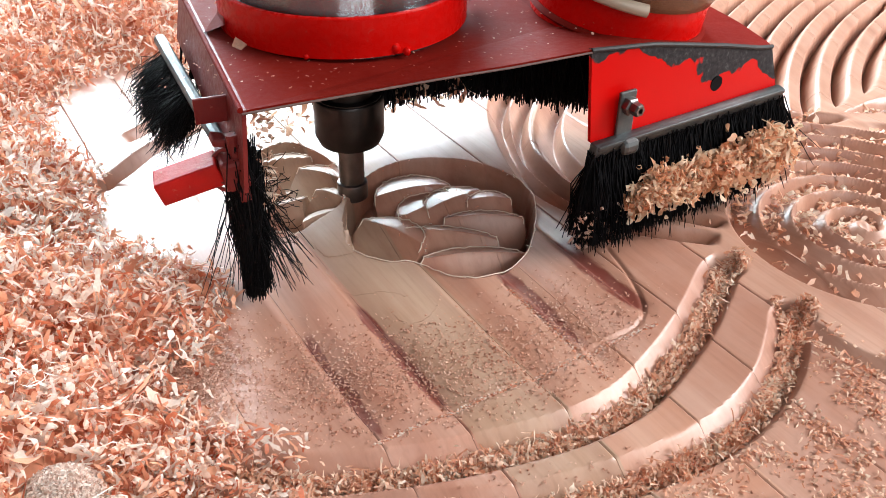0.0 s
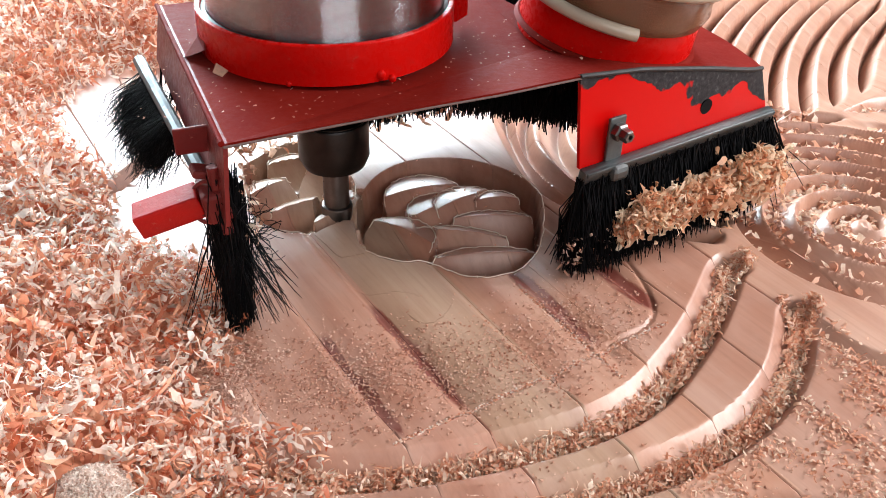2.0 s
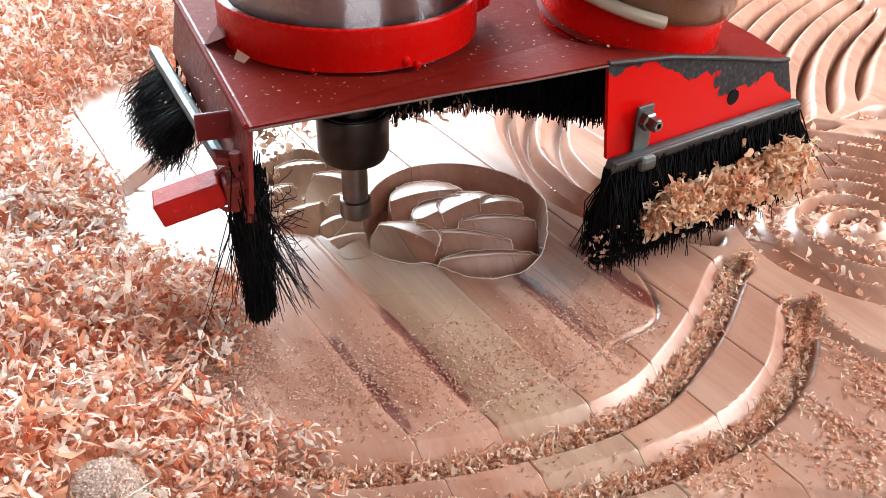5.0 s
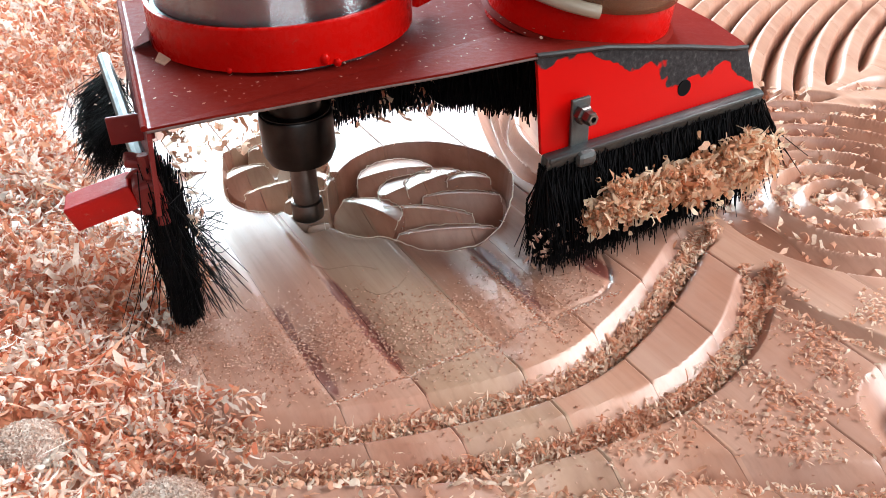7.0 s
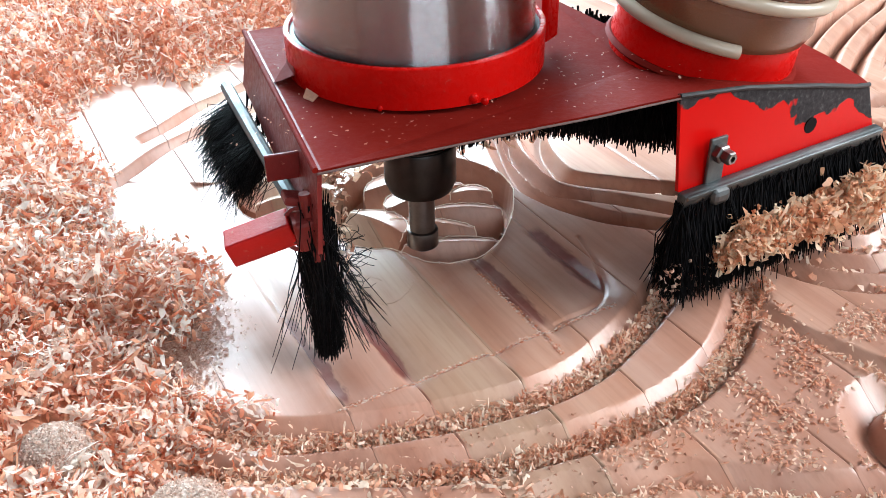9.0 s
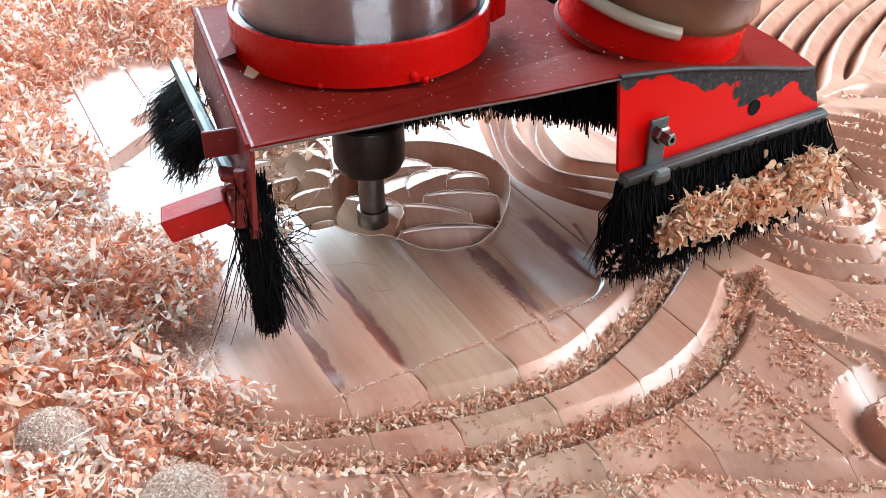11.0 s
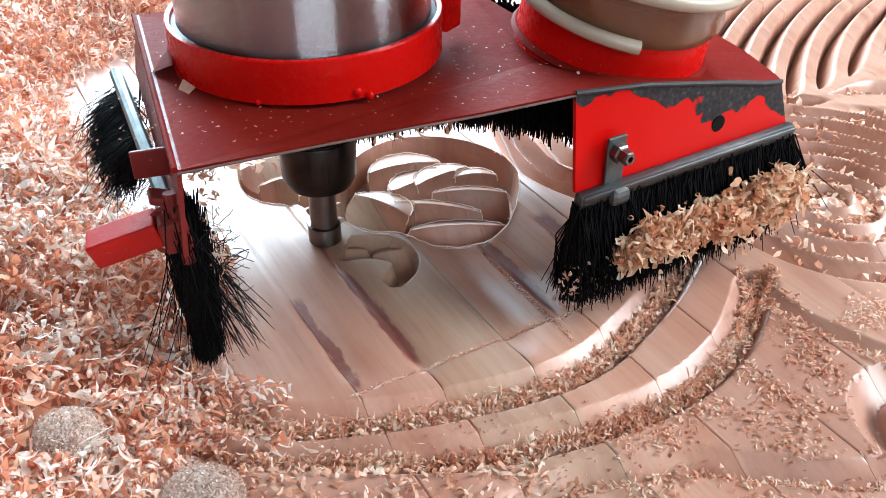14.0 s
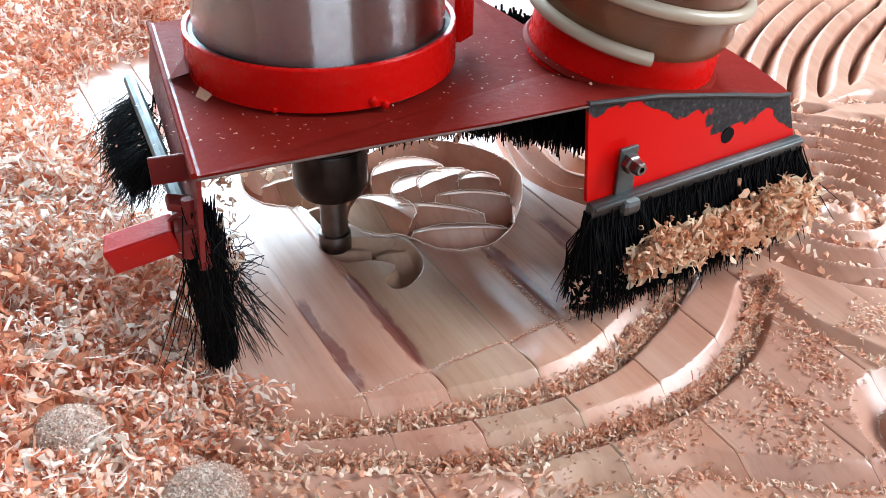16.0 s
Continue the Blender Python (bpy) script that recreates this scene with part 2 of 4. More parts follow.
def raw_mesh(name, verts, faces, smooth=True):
    """A mesh from arrays; faces all have the same number of corners."""
    verts, faces = np.asarray(verts, float).reshape(-1, 3), np.asarray(faces, np.int32)
    n, k = faces.shape
    me = bpy.data.meshes.new(name)
    me.vertices.add(len(verts))
    me.vertices.foreach_set("co", verts.ravel())
    me.loops.add(n * k)
    me.loops.foreach_set("vertex_index", faces.ravel())
    me.polygons.add(n)
    me.polygons.foreach_set("loop_start", np.arange(0, n * k, k, dtype=np.int32))
    me.polygons.foreach_set("use_smooth", np.full(n, smooth))
    me.update(calc_edges=True)
    return me


def set_rest(me, co):
    """Keep each point's place in the uncut plank, for the grain."""
    at = me.attributes.new("rest", "FLOAT_VECTOR", "POINT")
    at.data.foreach_set("vector", np.asarray(co, float).ravel())


def own_rest(ob):
    co = np.empty(len(ob.data.vertices) * 3)
    ob.data.vertices.foreach_get("co", co)
    set_rest(ob.data, co)


def box(bm, size, m, bevel=0.0):
    geo = bmesh.ops.create_cube(bm, size=1, matrix=m @ Matrix.Diagonal((*size, 1)))
    if bevel:
        es = list({e for v in geo["verts"] for e in v.link_edges})
        bmesh.ops.bevel(bm, geom=es, offset=bevel, segments=2, affect="EDGES", profile=0.5)


def lathe(bm, profile, m=Matrix(), steps=64, closed=False):
    """Turn (radius, height) points about z."""
    rings = []
    for r, z in profile:
        rings.append([bm.verts.new(m @ Vector((r * math.cos(a), r * math.sin(a), z)))
                      for a in (2 * math.pi * i / steps for i in range(steps))])
    pairs = list(zip(rings, rings[1:])) + ([(rings[-1], rings[0])] if closed else [])
    for a, b in pairs:
        for i in range(steps):
            j = (i + 1) % steps
            bm.faces.new((a[i], a[j], b[j], b[i]))
    if not closed:
        bm.faces.new(rings[0])
        bm.faces.new(rings[-1])


def tube(bm, pts, radius, steps=10):
    """A round bar along points."""
    pts = [Vector(p) for p in pts]
    rings = []
    for i, p in enumerate(pts):
        d = (pts[min(i + 1, len(pts) - 1)] - pts[max(i - 1, 0)]).normalized()
        side = d.cross(Vector((0.13, 0.21, 0.97))).normalized()
        up = side.cross(d)
        rings.append([bm.verts.new(p + radius * (side * math.cos(a) + up * math.sin(a)))
                      for a in (2 * math.pi * k / steps for k in range(steps))])
    for a, b in zip(rings, rings[1:]):
        for i in range(steps):
            j = (i + 1) % steps
            bm.faces.new((a[i], a[j], b[j], b[i]))
    bm.faces.new(rings[0])
    bm.faces.new(rings[-1])


def slab(bm, top, thick):
    """A sheet: its upper outline, and the same outline lower by thick."""
    mid = sum((Vector(p) for p in top), Vector()) / len(top)
    down = Vector(thick) if not isinstance(thick, float) else Vector((0, 0, -thick))
    a = [bm.verts.new(p) for p in top]
    b = [bm.verts.new(Vector(p) + down) for p in top]
    ca, cb = bm.verts.new(mid), bm.verts.new(mid + down)
    for i in range(len(top)):
        j = (i + 1) % len(top)
        bm.faces.new((a[i], a[j], ca))
        bm.faces.new((b[j], b[i], cb))
        bm.faces.new((a[j], a[i], b[i], b[j]))


def smooth_line(pts, per=8):
    """A Catmull-Rom curve through points."""
    p = np.array(pts, float)
    p = np.vstack([2 * p[0] - p[1], p, 2 * p[-1] - p[-2]])
    out = []
    for i in range(1, len(p) - 2):
        for t in np.linspace(0, 1, per, endpoint=False):
            a, b, c, d = p[i - 1], p[i], p[i + 1], p[i + 2]
            out.append(0.5 * (2 * b + (c - a) * t + (2 * a - 5 * b + 4 * c - d) * t * t + (3 * b - a - 3 * c + d) * t ** 3))
    out.append(p[-2])
    return np.array(out)


def side_distance(x, y, line):
    """Distance to a line, positive on its right, and how far along it (0 to 1)."""
    best = np.full(x.shape, 1e9)
    sign = np.ones(x.shape)
    along = np.zeros(x.shape)
    n = len(line) - 1
    for i, (a, b) in enumerate(zip(line[:-1], line[1:])):
        d = b - a
        l2 = max(d @ d, 1e-12)
        t = np.clip(((x - a[0]) * d[0] + (y - a[1]) * d[1]) / l2, 0, 1)
        px, py = x - a[0] - t * d[0], y - a[1] - t * d[1]
        q = px * px + py * py
        m = q < best
        best = np.where(m, q, best)
        sign = np.where(m, np.where(d[0] * (y - a[1]) - d[1] * (x - a[0]) > 0, -1.0, 1.0), sign)
        along = np.where(m, (i + t) / n, along)
    return np.sqrt(best) * sign, along


def inside(x, y, line):
    """Whether points lie within a closed outline."""
    c = np.zeros(x.shape, bool)
    for a, b in zip(line, np.roll(line, -1, 0)):
        c ^= ((a[1] > y) != (b[1] > y)) & (x < (b[0] - a[0]) * (y - a[1]) / (b[1] - a[1] + 1e-12) + a[0])
    return c


def ease(t):
    t = np.clip(t, 0, 1)
    return t * t * (3 - 2 * t)


# ---- the room: unseen, added to close the place and shape its light ----


def room():
    x0, x1, y0, y1, z0, z1 = -3.5, 3.5, -3.5, 3.5, -0.85, 3.6

    def wall(name, parts_):
        bm = bmesh.new()
        for (a, b) in parts_:
            c = [(p + q) / 2 for p, q in zip(a, b)]
            box(bm, [abs(q - p) for p, q in zip(a, b)], pose(*c))
        tagged(part(name, bm, PLASTER), "dark plastered wall of the unseen workshop, added to hold the window light", "wall", kind="structure")

    def pierced(name, axis, at, thick, lo, hi, w0, w1, h0, h1):
        def b(u0, u1, v0, v1):
            return ((u0, at, v0), (u1, at + thick, v1)) if axis == "y" else ((at, u0, v0), (at + thick, u1, v1))
        wall(name, [b(lo, w0, z0, z1), b(w1, hi, z0, z1), b(w0, w1, z0, h0), b(w0, w1, h1, z1)])

    pierced("wall_north", "y", y1, 0.2, x0, x1, -3.15, 0.15, -0.12, 3.40)
    pierced("wall_south", "y", y0 - 0.2, 0.2, x0, x1, 0.05, 2.35, 1.00, 2.70)
    pierced("wall_east", "x", x1, 0.2, y0, y1, -1.25, 1.95, 1.30, 3.40)
    wall("wall_west", [((x0 - 0.2, y0, z0), (x0, y1, z1))])
    for name, z, mat, lab in (("floor", z0 - 0.1, CONCRETE, "dark grey concrete floor of the unseen workshop"), ("ceiling", z1, PLASTER, "dark ceiling of the unseen workshop")):
        bm = bmesh.new()
        box(bm, (7.4, 7.4, 0.1), pose(0, 0, z + 0.05))
        tagged(part(name, bm, mat), lab, name, kind="structure")


room()


# ---- the carved board ----
ARC_A = smooth_line([(-0.130, -0.160), (-0.099, -0.183), (-0.060, -0.194), (-0.020, -0.190), (0.018, -0.180), (0.054, -0.166), (0.079, -0.149),
                     (0.098, -0.126), (0.115, -0.101), (0.128, -0.077), (0.141, -0.052), (0.154, -0.039)])
ARC_B = smooth_line([(-0.150, -0.190), (-0.090, -0.211), (-0.022, -0.212), (0.026, -0.209), (0.064, -0.197), (0.089, -0.186), (0.110, -0.174),
                     (0.130, -0.157), (0.148, -0.134), (0.160, -0.109), (0.168, -0.090), (0.180, -0.079)])
ARC_C = smooth_line([(0.030, -0.247), (0.056, -0.231), (0.073, -0.222), (0.100, -0.2165), (0.122, -0.212), (0.145, -0.214), (0.168, -0.216),
                     (0.187, -0.217), (0.209, -0.213), (0.245, -0.220), (0.29, -0.235)])
ARC_D = smooth_line([(-0.02, -0.262), (0.035, -0.262), (0.075, -0.243), (0.10, -0.241), (0.13, -0.262)])
ARC_E = smooth_line([(0.157, -0.036), (0.128, -0.030), (0.102, -0.022), (0.072, -0.002), (0.050, 0.027), (0.036, 0.078), (0.030, 0.133), (0.04, 0.19)])
ARC_F = smooth_line([(0.165, -0.020), (0.120, -0.004), (0.078, 0.010), (0.055, 0.046), (0.043, 0.086), (0.047, 0.139), (0.065, 0.20)])
ARC_G = smooth_line([(0.17, 0.006), (0.125, 0.014), (0.085, 0.026), (0.068, 0.055), (0.061, 0.095), (0.070, 0.149), (0.10, 0.22)])
STRIP = smooth_line([(0.183, -0.082), (0.188, -0.100), (0.199, -0.118), (0.217, -0.133), (0.235, -0.147), (0.26, -0.165), (0.30, -0.185)])
LEAF_A = smooth_line([(-0.222, 0.010), (-0.211, 0.034), (-0.197, 0.073), (-0.168, 0.115), (-0.13, 0.16), (-0.09, 0.19)])
LEAF_B = smooth_line([(-0.222, 0.080), (-0.207, 0.107), (-0.195, 0.137), (-0.180, 0.160), (-0.150, 0.20), (-0.10, 0.24)])
ROUND = smooth_line([(0.092, -0.040), (0.100, -0.066), (0.103, -0.085), (0.101, -0.099), (0.093, -0.110), (0.075, -0.121)])
FLOWER = smooth_line([(-0.059, -0.014), (-0.052, -0.042), (-0.033, -0.056), (-0.012, -0.056), (0.006, -0.068), (0.025, -0.068), (0.044, -0.050),
                      (0.053, -0.016), (0.053, 0.022), (0.034, 0.048), (0.005, 0.061), (-0.025, 0.058), (-0.046, 0.040), (-0.057, 0.012), (-0.059, -0.014)], 5)[:-1]
LEAVES = smooth_line([(-0.135, 0.045), (-0.110, 0.078), (-0.088, 0.070), (-0.068, 0.046), (-0.060, 0.010), (-0.075, -0.018), (-0.093, -0.030),
                      (-0.118, -0.012), (-0.135, 0.045)], 5)[:-1]
SPROUT = smooth_line([(-0.062, -0.072), (-0.046, -0.082), (-0.030, -0.082), (-0.019, -0.085), (-0.018, -0.091), (-0.023, -0.099), (-0.017, -0.107), (-0.009, -0.104), (-0.003, -0.090),
                      (-0.004, -0.076), (-0.010, -0.066), (-0.023, -0.060), (-0.045, -0.060), (-0.060, -0.062), (-0.062, -0.072)], 5)[:-1]


def petal_rise(u, v):
    """A scooped face that climbs to its crest, with a narrow lip that falls behind it."""
    return (np.clip((v + 0.85) / 1.15, 0, 1) ** 1.6 - 0.40 * np.clip(v - 0.30, 0, 1)) * (1 - 0.18 * u * u)


def petal(f, x, y, cx, cy, rx, ry, turn, low, high):
    """Lay a petal over the heights f: a cup that rises to a rounded crest and drops off behind it."""
    c, sn = math.cos(turn), math.sin(turn)
    u, v = ((x - cx) * c + (y - cy) * sn) / rx, (-(x - cx) * sn + (y - cy) * c) / ry
    r = np.sqrt(u * u + v * v)
    body = low + (high - low) * petal_rise(u, v)
    w = ease((1 - r) * min(rx, ry) / 0.0009)
    return f * (1 - w) + body * w


def hollow(z, x, y, outline, deep, petals, wall=0.0030):
    """Sink an outline to a depth and lay petals in it."""
    lo, hi = outline.min(0) - 0.005, outline.max(0) + 0.005
    m = (x > lo[0]) & (x < hi[0]) & (y > lo[1]) & (y < hi[1])
    if not m.any():
        return
    xs, ys = x[m], y[m]
    d, _ = side_distance(xs, ys, np.vstack([outline, outline[:1]]))
    f = np.full(xs.shape, -deep)
    for args in petals:
        f = petal(f, xs, ys, *args)
    w = np.where(inside(xs, ys, outline), ease(np.abs(d) / wall), 0)
    z[m] = z[m] * (1 - w) + np.minimum(f, 0.0) * w


PEONY = ((-0.016, 0.016, 0.027, 0.034, 0.35, -0.021, -0.001), (-0.002, -0.002, 0.025, 0.032, 0.60, -0.021, -0.001), (0.012, 0.006, 0.023, 0.029, 0.60, -0.019, 0.000),
         (0.028, 0.008, 0.015, 0.020, 0.10, -0.017, 0.000), (0.024, -0.010, 0.026, 0.017, 0.05, -0.020, -0.001), (0.004, -0.028, 0.030, 0.017, -0.15, -0.021, -0.001),
         (0.018, -0.047, 0.032, 0.018, 0.12, -0.022, -0.003), (-0.034, -0.028, 0.024, 0.027, -0.60, -0.021, -0.001))
FOLIAGE = ((-0.102, 0.052, 0.019, 0.018, 0.3, -0.014, 0.0), (-0.081, 0.036, 0.017, 0.019, -0.4, -0.014, 0.0), (-0.112, 0.020, 0.017, 0.018, 0.8, -0.014, -0.001),
           (-0.090, 0.002, 0.022, 0.013, 0.5, -0.014, -0.001), (-0.072, 0.012, 0.012, 0.016, -0.5, -0.014, 0.0))
LOBE = smooth_line([(-0.062, 0.010), (-0.053, -0.012), (-0.051, -0.030), (-0.046, -0.043), (-0.061, -0.050), (-0.071, -0.038), (-0.080, -0.026), (-0.089, -0.014),
                    (-0.080, 0.002), (-0.062, 0.010)], 5)[:-1]
LOBE_LEAVES = ((-0.068, -0.010, 0.016, 0.014, 0.6, -0.015, -0.001), (-0.066, -0.031, 0.017, 0.012, 0.5, -0.015, -0.001), (-0.055, -0.041, 0.010, 0.009, 0.2, -0.015, -0.002))
SHOOT = ((-0.018, -0.071, 0.014, 0.010, 0.3, -0.0125, -0.004), (-0.046, -0.071, 0.015, 0.009, 0.1, -0.0115, -0.004))


def cove(z, x, y, line, w, depth, wall=0.0030, fade=0.06, w_end=None):
    """A slope that falls away on the right of a line and ends at a wall."""
    lo, hi = line.min(0) - w * 2, line.max(0) + w * 2
    m = (x > lo[0]) & (x < hi[0]) & (y > lo[1]) & (y < hi[1])
    d, t = side_distance(x[m], y[m], line)
    ww = w + ((w_end - w) * t if w_end else 0)
    dp = depth * ease(np.minimum(t, 1 - t) / fade + 0.02)
    s = d / ww
    prof = np.where(s < 1, np.clip(s, 0, 1), ease(1 - (d - ww) / wall))
    prof = np.where(d > 0, prof, 0)
    z[m] = np.minimum(z[m], -dp * prof)


def scroll(z, x, y, cx, cy, turns, pitch, depth, phase, inward=False, more=0):
    """A spiral of bands, each falling outwards (or inwards) to the wall of the next."""
    dx, dy = x - cx, y - cy
    r, a = np.hypot(dx, dy), np.arctan2(-dy, -dx)
    ph = r / pitch - a / (2 * math.pi) + phase
    f = ph - np.floor(ph)
    f = 1 - f if inward else f
    prof = np.where(f < 0.74, (f / 0.74) ** 0.9, ease((1 - f) / 0.26))
    # more turns lie on its far side
    far = np.floor(more * ease((dy - 0.03) / 0.03) * ease((x - 0.165) / 0.02) + 0.5)
    k = (ph < turns + far) * ease(r / (0.6 * pitch))
    z[:] = np.where(k > 0, np.minimum(z, -depth * prof * k), z)


def relief(x, y, late=True):
    """The carved height of the board's face."""
    z = np.zeros(x.shape)
    cove(z, x, y, ARC_A, 0.0145, 0.0125, 0.0085)
    cove(z, x, y, ARC_B, 0.0140, 0.0120, 0.0085)
    cove(z, x, y, ARC_C, 0.0140, 0.0115, 0.0040)
    cove(z, x, y, ARC_D, 0.014, 0.008)
    cove(z, x, y, ARC_E, 0.011, 0.013, 0.0055)
    cove(z, x, y, ARC_F, 0.010, 0.013, 0.0055)
    cove(z, x, y, ARC_G, 0.014, 0.013, 0.0055)
    cove(z, x, y, STRIP, 0.0125, 0.0105, 0.0022, 0.03)
    cove(z, x, y, LEAF_A, 0.011, 0.012, 0.004, 0.1)
    cove(z, x, y, LEAF_B, 0.011, 0.012, 0.004, 0.1)
    scroll(z, x, y, 0.247, -0.008, 4, 0.019, 0.012, -0.2, more=4)
    scroll(z, x, y, 0.236, -0.190, 2, 0.020, 0.011, 0.0, True)
    # fine line round the last shell rib
    d, t = side_distance(x, y, ROUND)
    z -= 0.0012 * np.exp(-(d / 0.0012) ** 2)
    # shallow ribs of the shell, square to the arcs
    u = x * CU + y * SU
    d, t = side_distance(x, y, ARC_A)
    shell = ease((-d - 0.004) / 0.02) * ease((0.26 + d) / 0.05) * (y < 0.02)
    scribe = np.exp(-((-x * SU + y * CU + 0.146) / 0.0009) ** 2) * (u > -0.13) * (u < 0.04) + np.exp(-((u + 0.0125) / 0.0009) ** 2) * (-x * SU + y * CU < -0.08)
    z -= 0.0007 * scribe * shell
    for at, deep in ((-0.163, 0.002), (-0.1205, 0.0045), (-0.0865, 0.0045), (-0.0405, 0.0040), (-0.006, 0.0040), (0.0375, 0.0045)):
        s = (u - at) / 0.011
        z -= shell * deep * np.where(s < 0, np.exp(-(s * 4) ** 2), np.exp(-s * s * 1.4)) * 0.55
    # strands behind the head, like combed hair
    c0 = np.hypot(x - 0.10, y - 0.42)
    k = ease((y - 0.105 - 0.25 * (x - 0.22)) / 0.02) * ease((x - 0.16) / 0.03) * ease((0.33 - c0) / 0.02)
    ph = (0.90 - np.hypot(x - 0.85, y)) / 0.0225
    f = 1 - (ph - np.floor(ph))
    hair = np.where(f < 0.36, -0.003 * (1 - f / 0.36), np.where(f < 0.93, -0.020 * ease((f - 0.36) / 0.62), -0.020 + 0.017 * ease((f - 0.93) / 0.07)))
    z = np.where(k > 0.02, np.minimum(z, 0) * (1 - k) + hair * k, z)
    # ribbon leaves on the far side
    k = ease((c0 - 0.335) / 0.01) * ease((x - 0.2) / 0.03) * ease((y - 0.11) / 0.02)
    ph = (y - 0.55 * x + 0.03 * np.sin(x * 18)) / 0.045
    f = ph - np.floor(ph)
    z = np.where(k > 0.02, z * (1 - k) - k * 0.020 * np.where(f > 0.55, 0.1 * f, np.where(f > 0.06, 0.055 + 0.945 * ease((0.55 - f) / 0.49), f / 0.06)), z)
    hollow(z, x, y, FLOWER, 0.021, PEONY)
    hollow(z, x, y, LEAVES, 0.017, FOLIAGE)
    if late:
        hollow(z, x, y, LOBE, 0.017, LOBE_LEAVES)
        hollow(z, x, y, SPROUT, 0.0125, SHOOT)
    return z


JOINTS = [-0.62, -0.52, -0.42, -0.35, -0.30, -0.252, -0.208, -0.1645, -0.1205, -0.0850, -0.0405, 0.0040, 0.0500, 0.0960, 0.142, 0.188,
          0.236, 0.284, 0.332, 0.38, 0.43, 0.50, 0.60, 0.72]


def board():
    top = tagged(new("carved_board"), "pinkish-brown glued timber panel with deeply carved scrolls and flowers", "carving")
    fine_v = np.concatenate([np.arange(-0.38, -0.20, 0.0014), np.arange(-0.20, -0.10, 0.0010), np.arange(-0.10, 0.10, 0.0007), np.arange(0.10, 0.36, 0.0014)])
    vs = np.concatenate([np.arange(-0.62, -0.38, 0.012), fine_v, np.arange(0.36, 0.80, 0.004)])
    for k, (a, b) in enumerate(zip(JOINTS[:-1], JOINTS[1:])):
        near = -0.26 < (a + b) / 2 < 0.66
        us = np.linspace(a + 0.0001, b - 0.0001, max(2, round((b - a) / ((0.0007 if -0.11 < (a + b) / 2 < 0.13 else 0.0010 if -0.17 < (a + b) / 2 < 0.15 else 0.0014 if (a + b) / 2 < 0.45 else 0.0022) if near else 0.006))))
        u, v = np.meshgrid(us, vs if near else vs[::3], indexing="ij")
        x, y = u * CU - v * SU, u * SU + v * CU
        z = relief(x, y)
        # eased long edges, so that each joint shows as a hairline
        e = np.minimum(u - a, b - u)
        z = z - 0.0006 * np.clip(1 - e / 0.0009, 0, 1) * (z > -0.0006)
        n, m = u.shape
        i = np.arange(n * m).reshape(n, m)
        quads = np.stack([i[:-1, :-1], i[1:, :-1], i[1:, 1:], i[:-1, 1:]], -1).reshape(-1, 4)
        verts = np.stack([u - (a + b) / 2, v, z], -1).reshape(-1, 3)
        # sides and underside
        rim = np.concatenate([i[:, 0], i[-1, 1:], i[-2::-1, -1], i[0, -2:0:-1]])
        base = verts[rim].copy()
        base[:, 2] = -0.045
        j = n * m + np.arange(len(rim))
        skirt = np.stack([rim, j, np.roll(j, -1), np.roll(rim, -1)], -1)
        me = raw_mesh("plank", np.vstack([verts, base]), np.vstack([quads, skirt]))
        me.set_sharp_from_angle(angle=radians(27 if (a + b) / 2 < 0.15 else 60))
        grain = np.vstack([verts, base])
        grain[:, 1] += 1.7 * k
        set_rest(me, grain)
        ob = link_mesh("plank", me, WOOD, top)
        ob.matrix_basis = pose(0, 0, 0, 0, 0, 32) @ pose((a + b) / 2, 0, 0)

    return top


BOARD = board()


def bed():
    bm = bmesh.new()
    box(bm, (1.7, 1.9, 0.06), pose(0.04, 0.08, -0.0765, 0, 0, 32), 0.004)
    th = tagged(new("machine_bed"), "grey steel bed of the router under the board", "machine bed")
    part("table_top", bm, STEEL_DULL, th)
    for sx in (-0.7, 0.7):
        for sy in (-0.8, 0.8):
            bm = bmesh.new()
            box(bm, (0.1, 0.1, 0.743), pose(0.04, 0.08, -0.4785, 0, 0, 32) @ pose(sx, sy, 0), 0.004)
            part("leg", bm, STEEL_DULL, th)


bed()

# ---- shavings ----


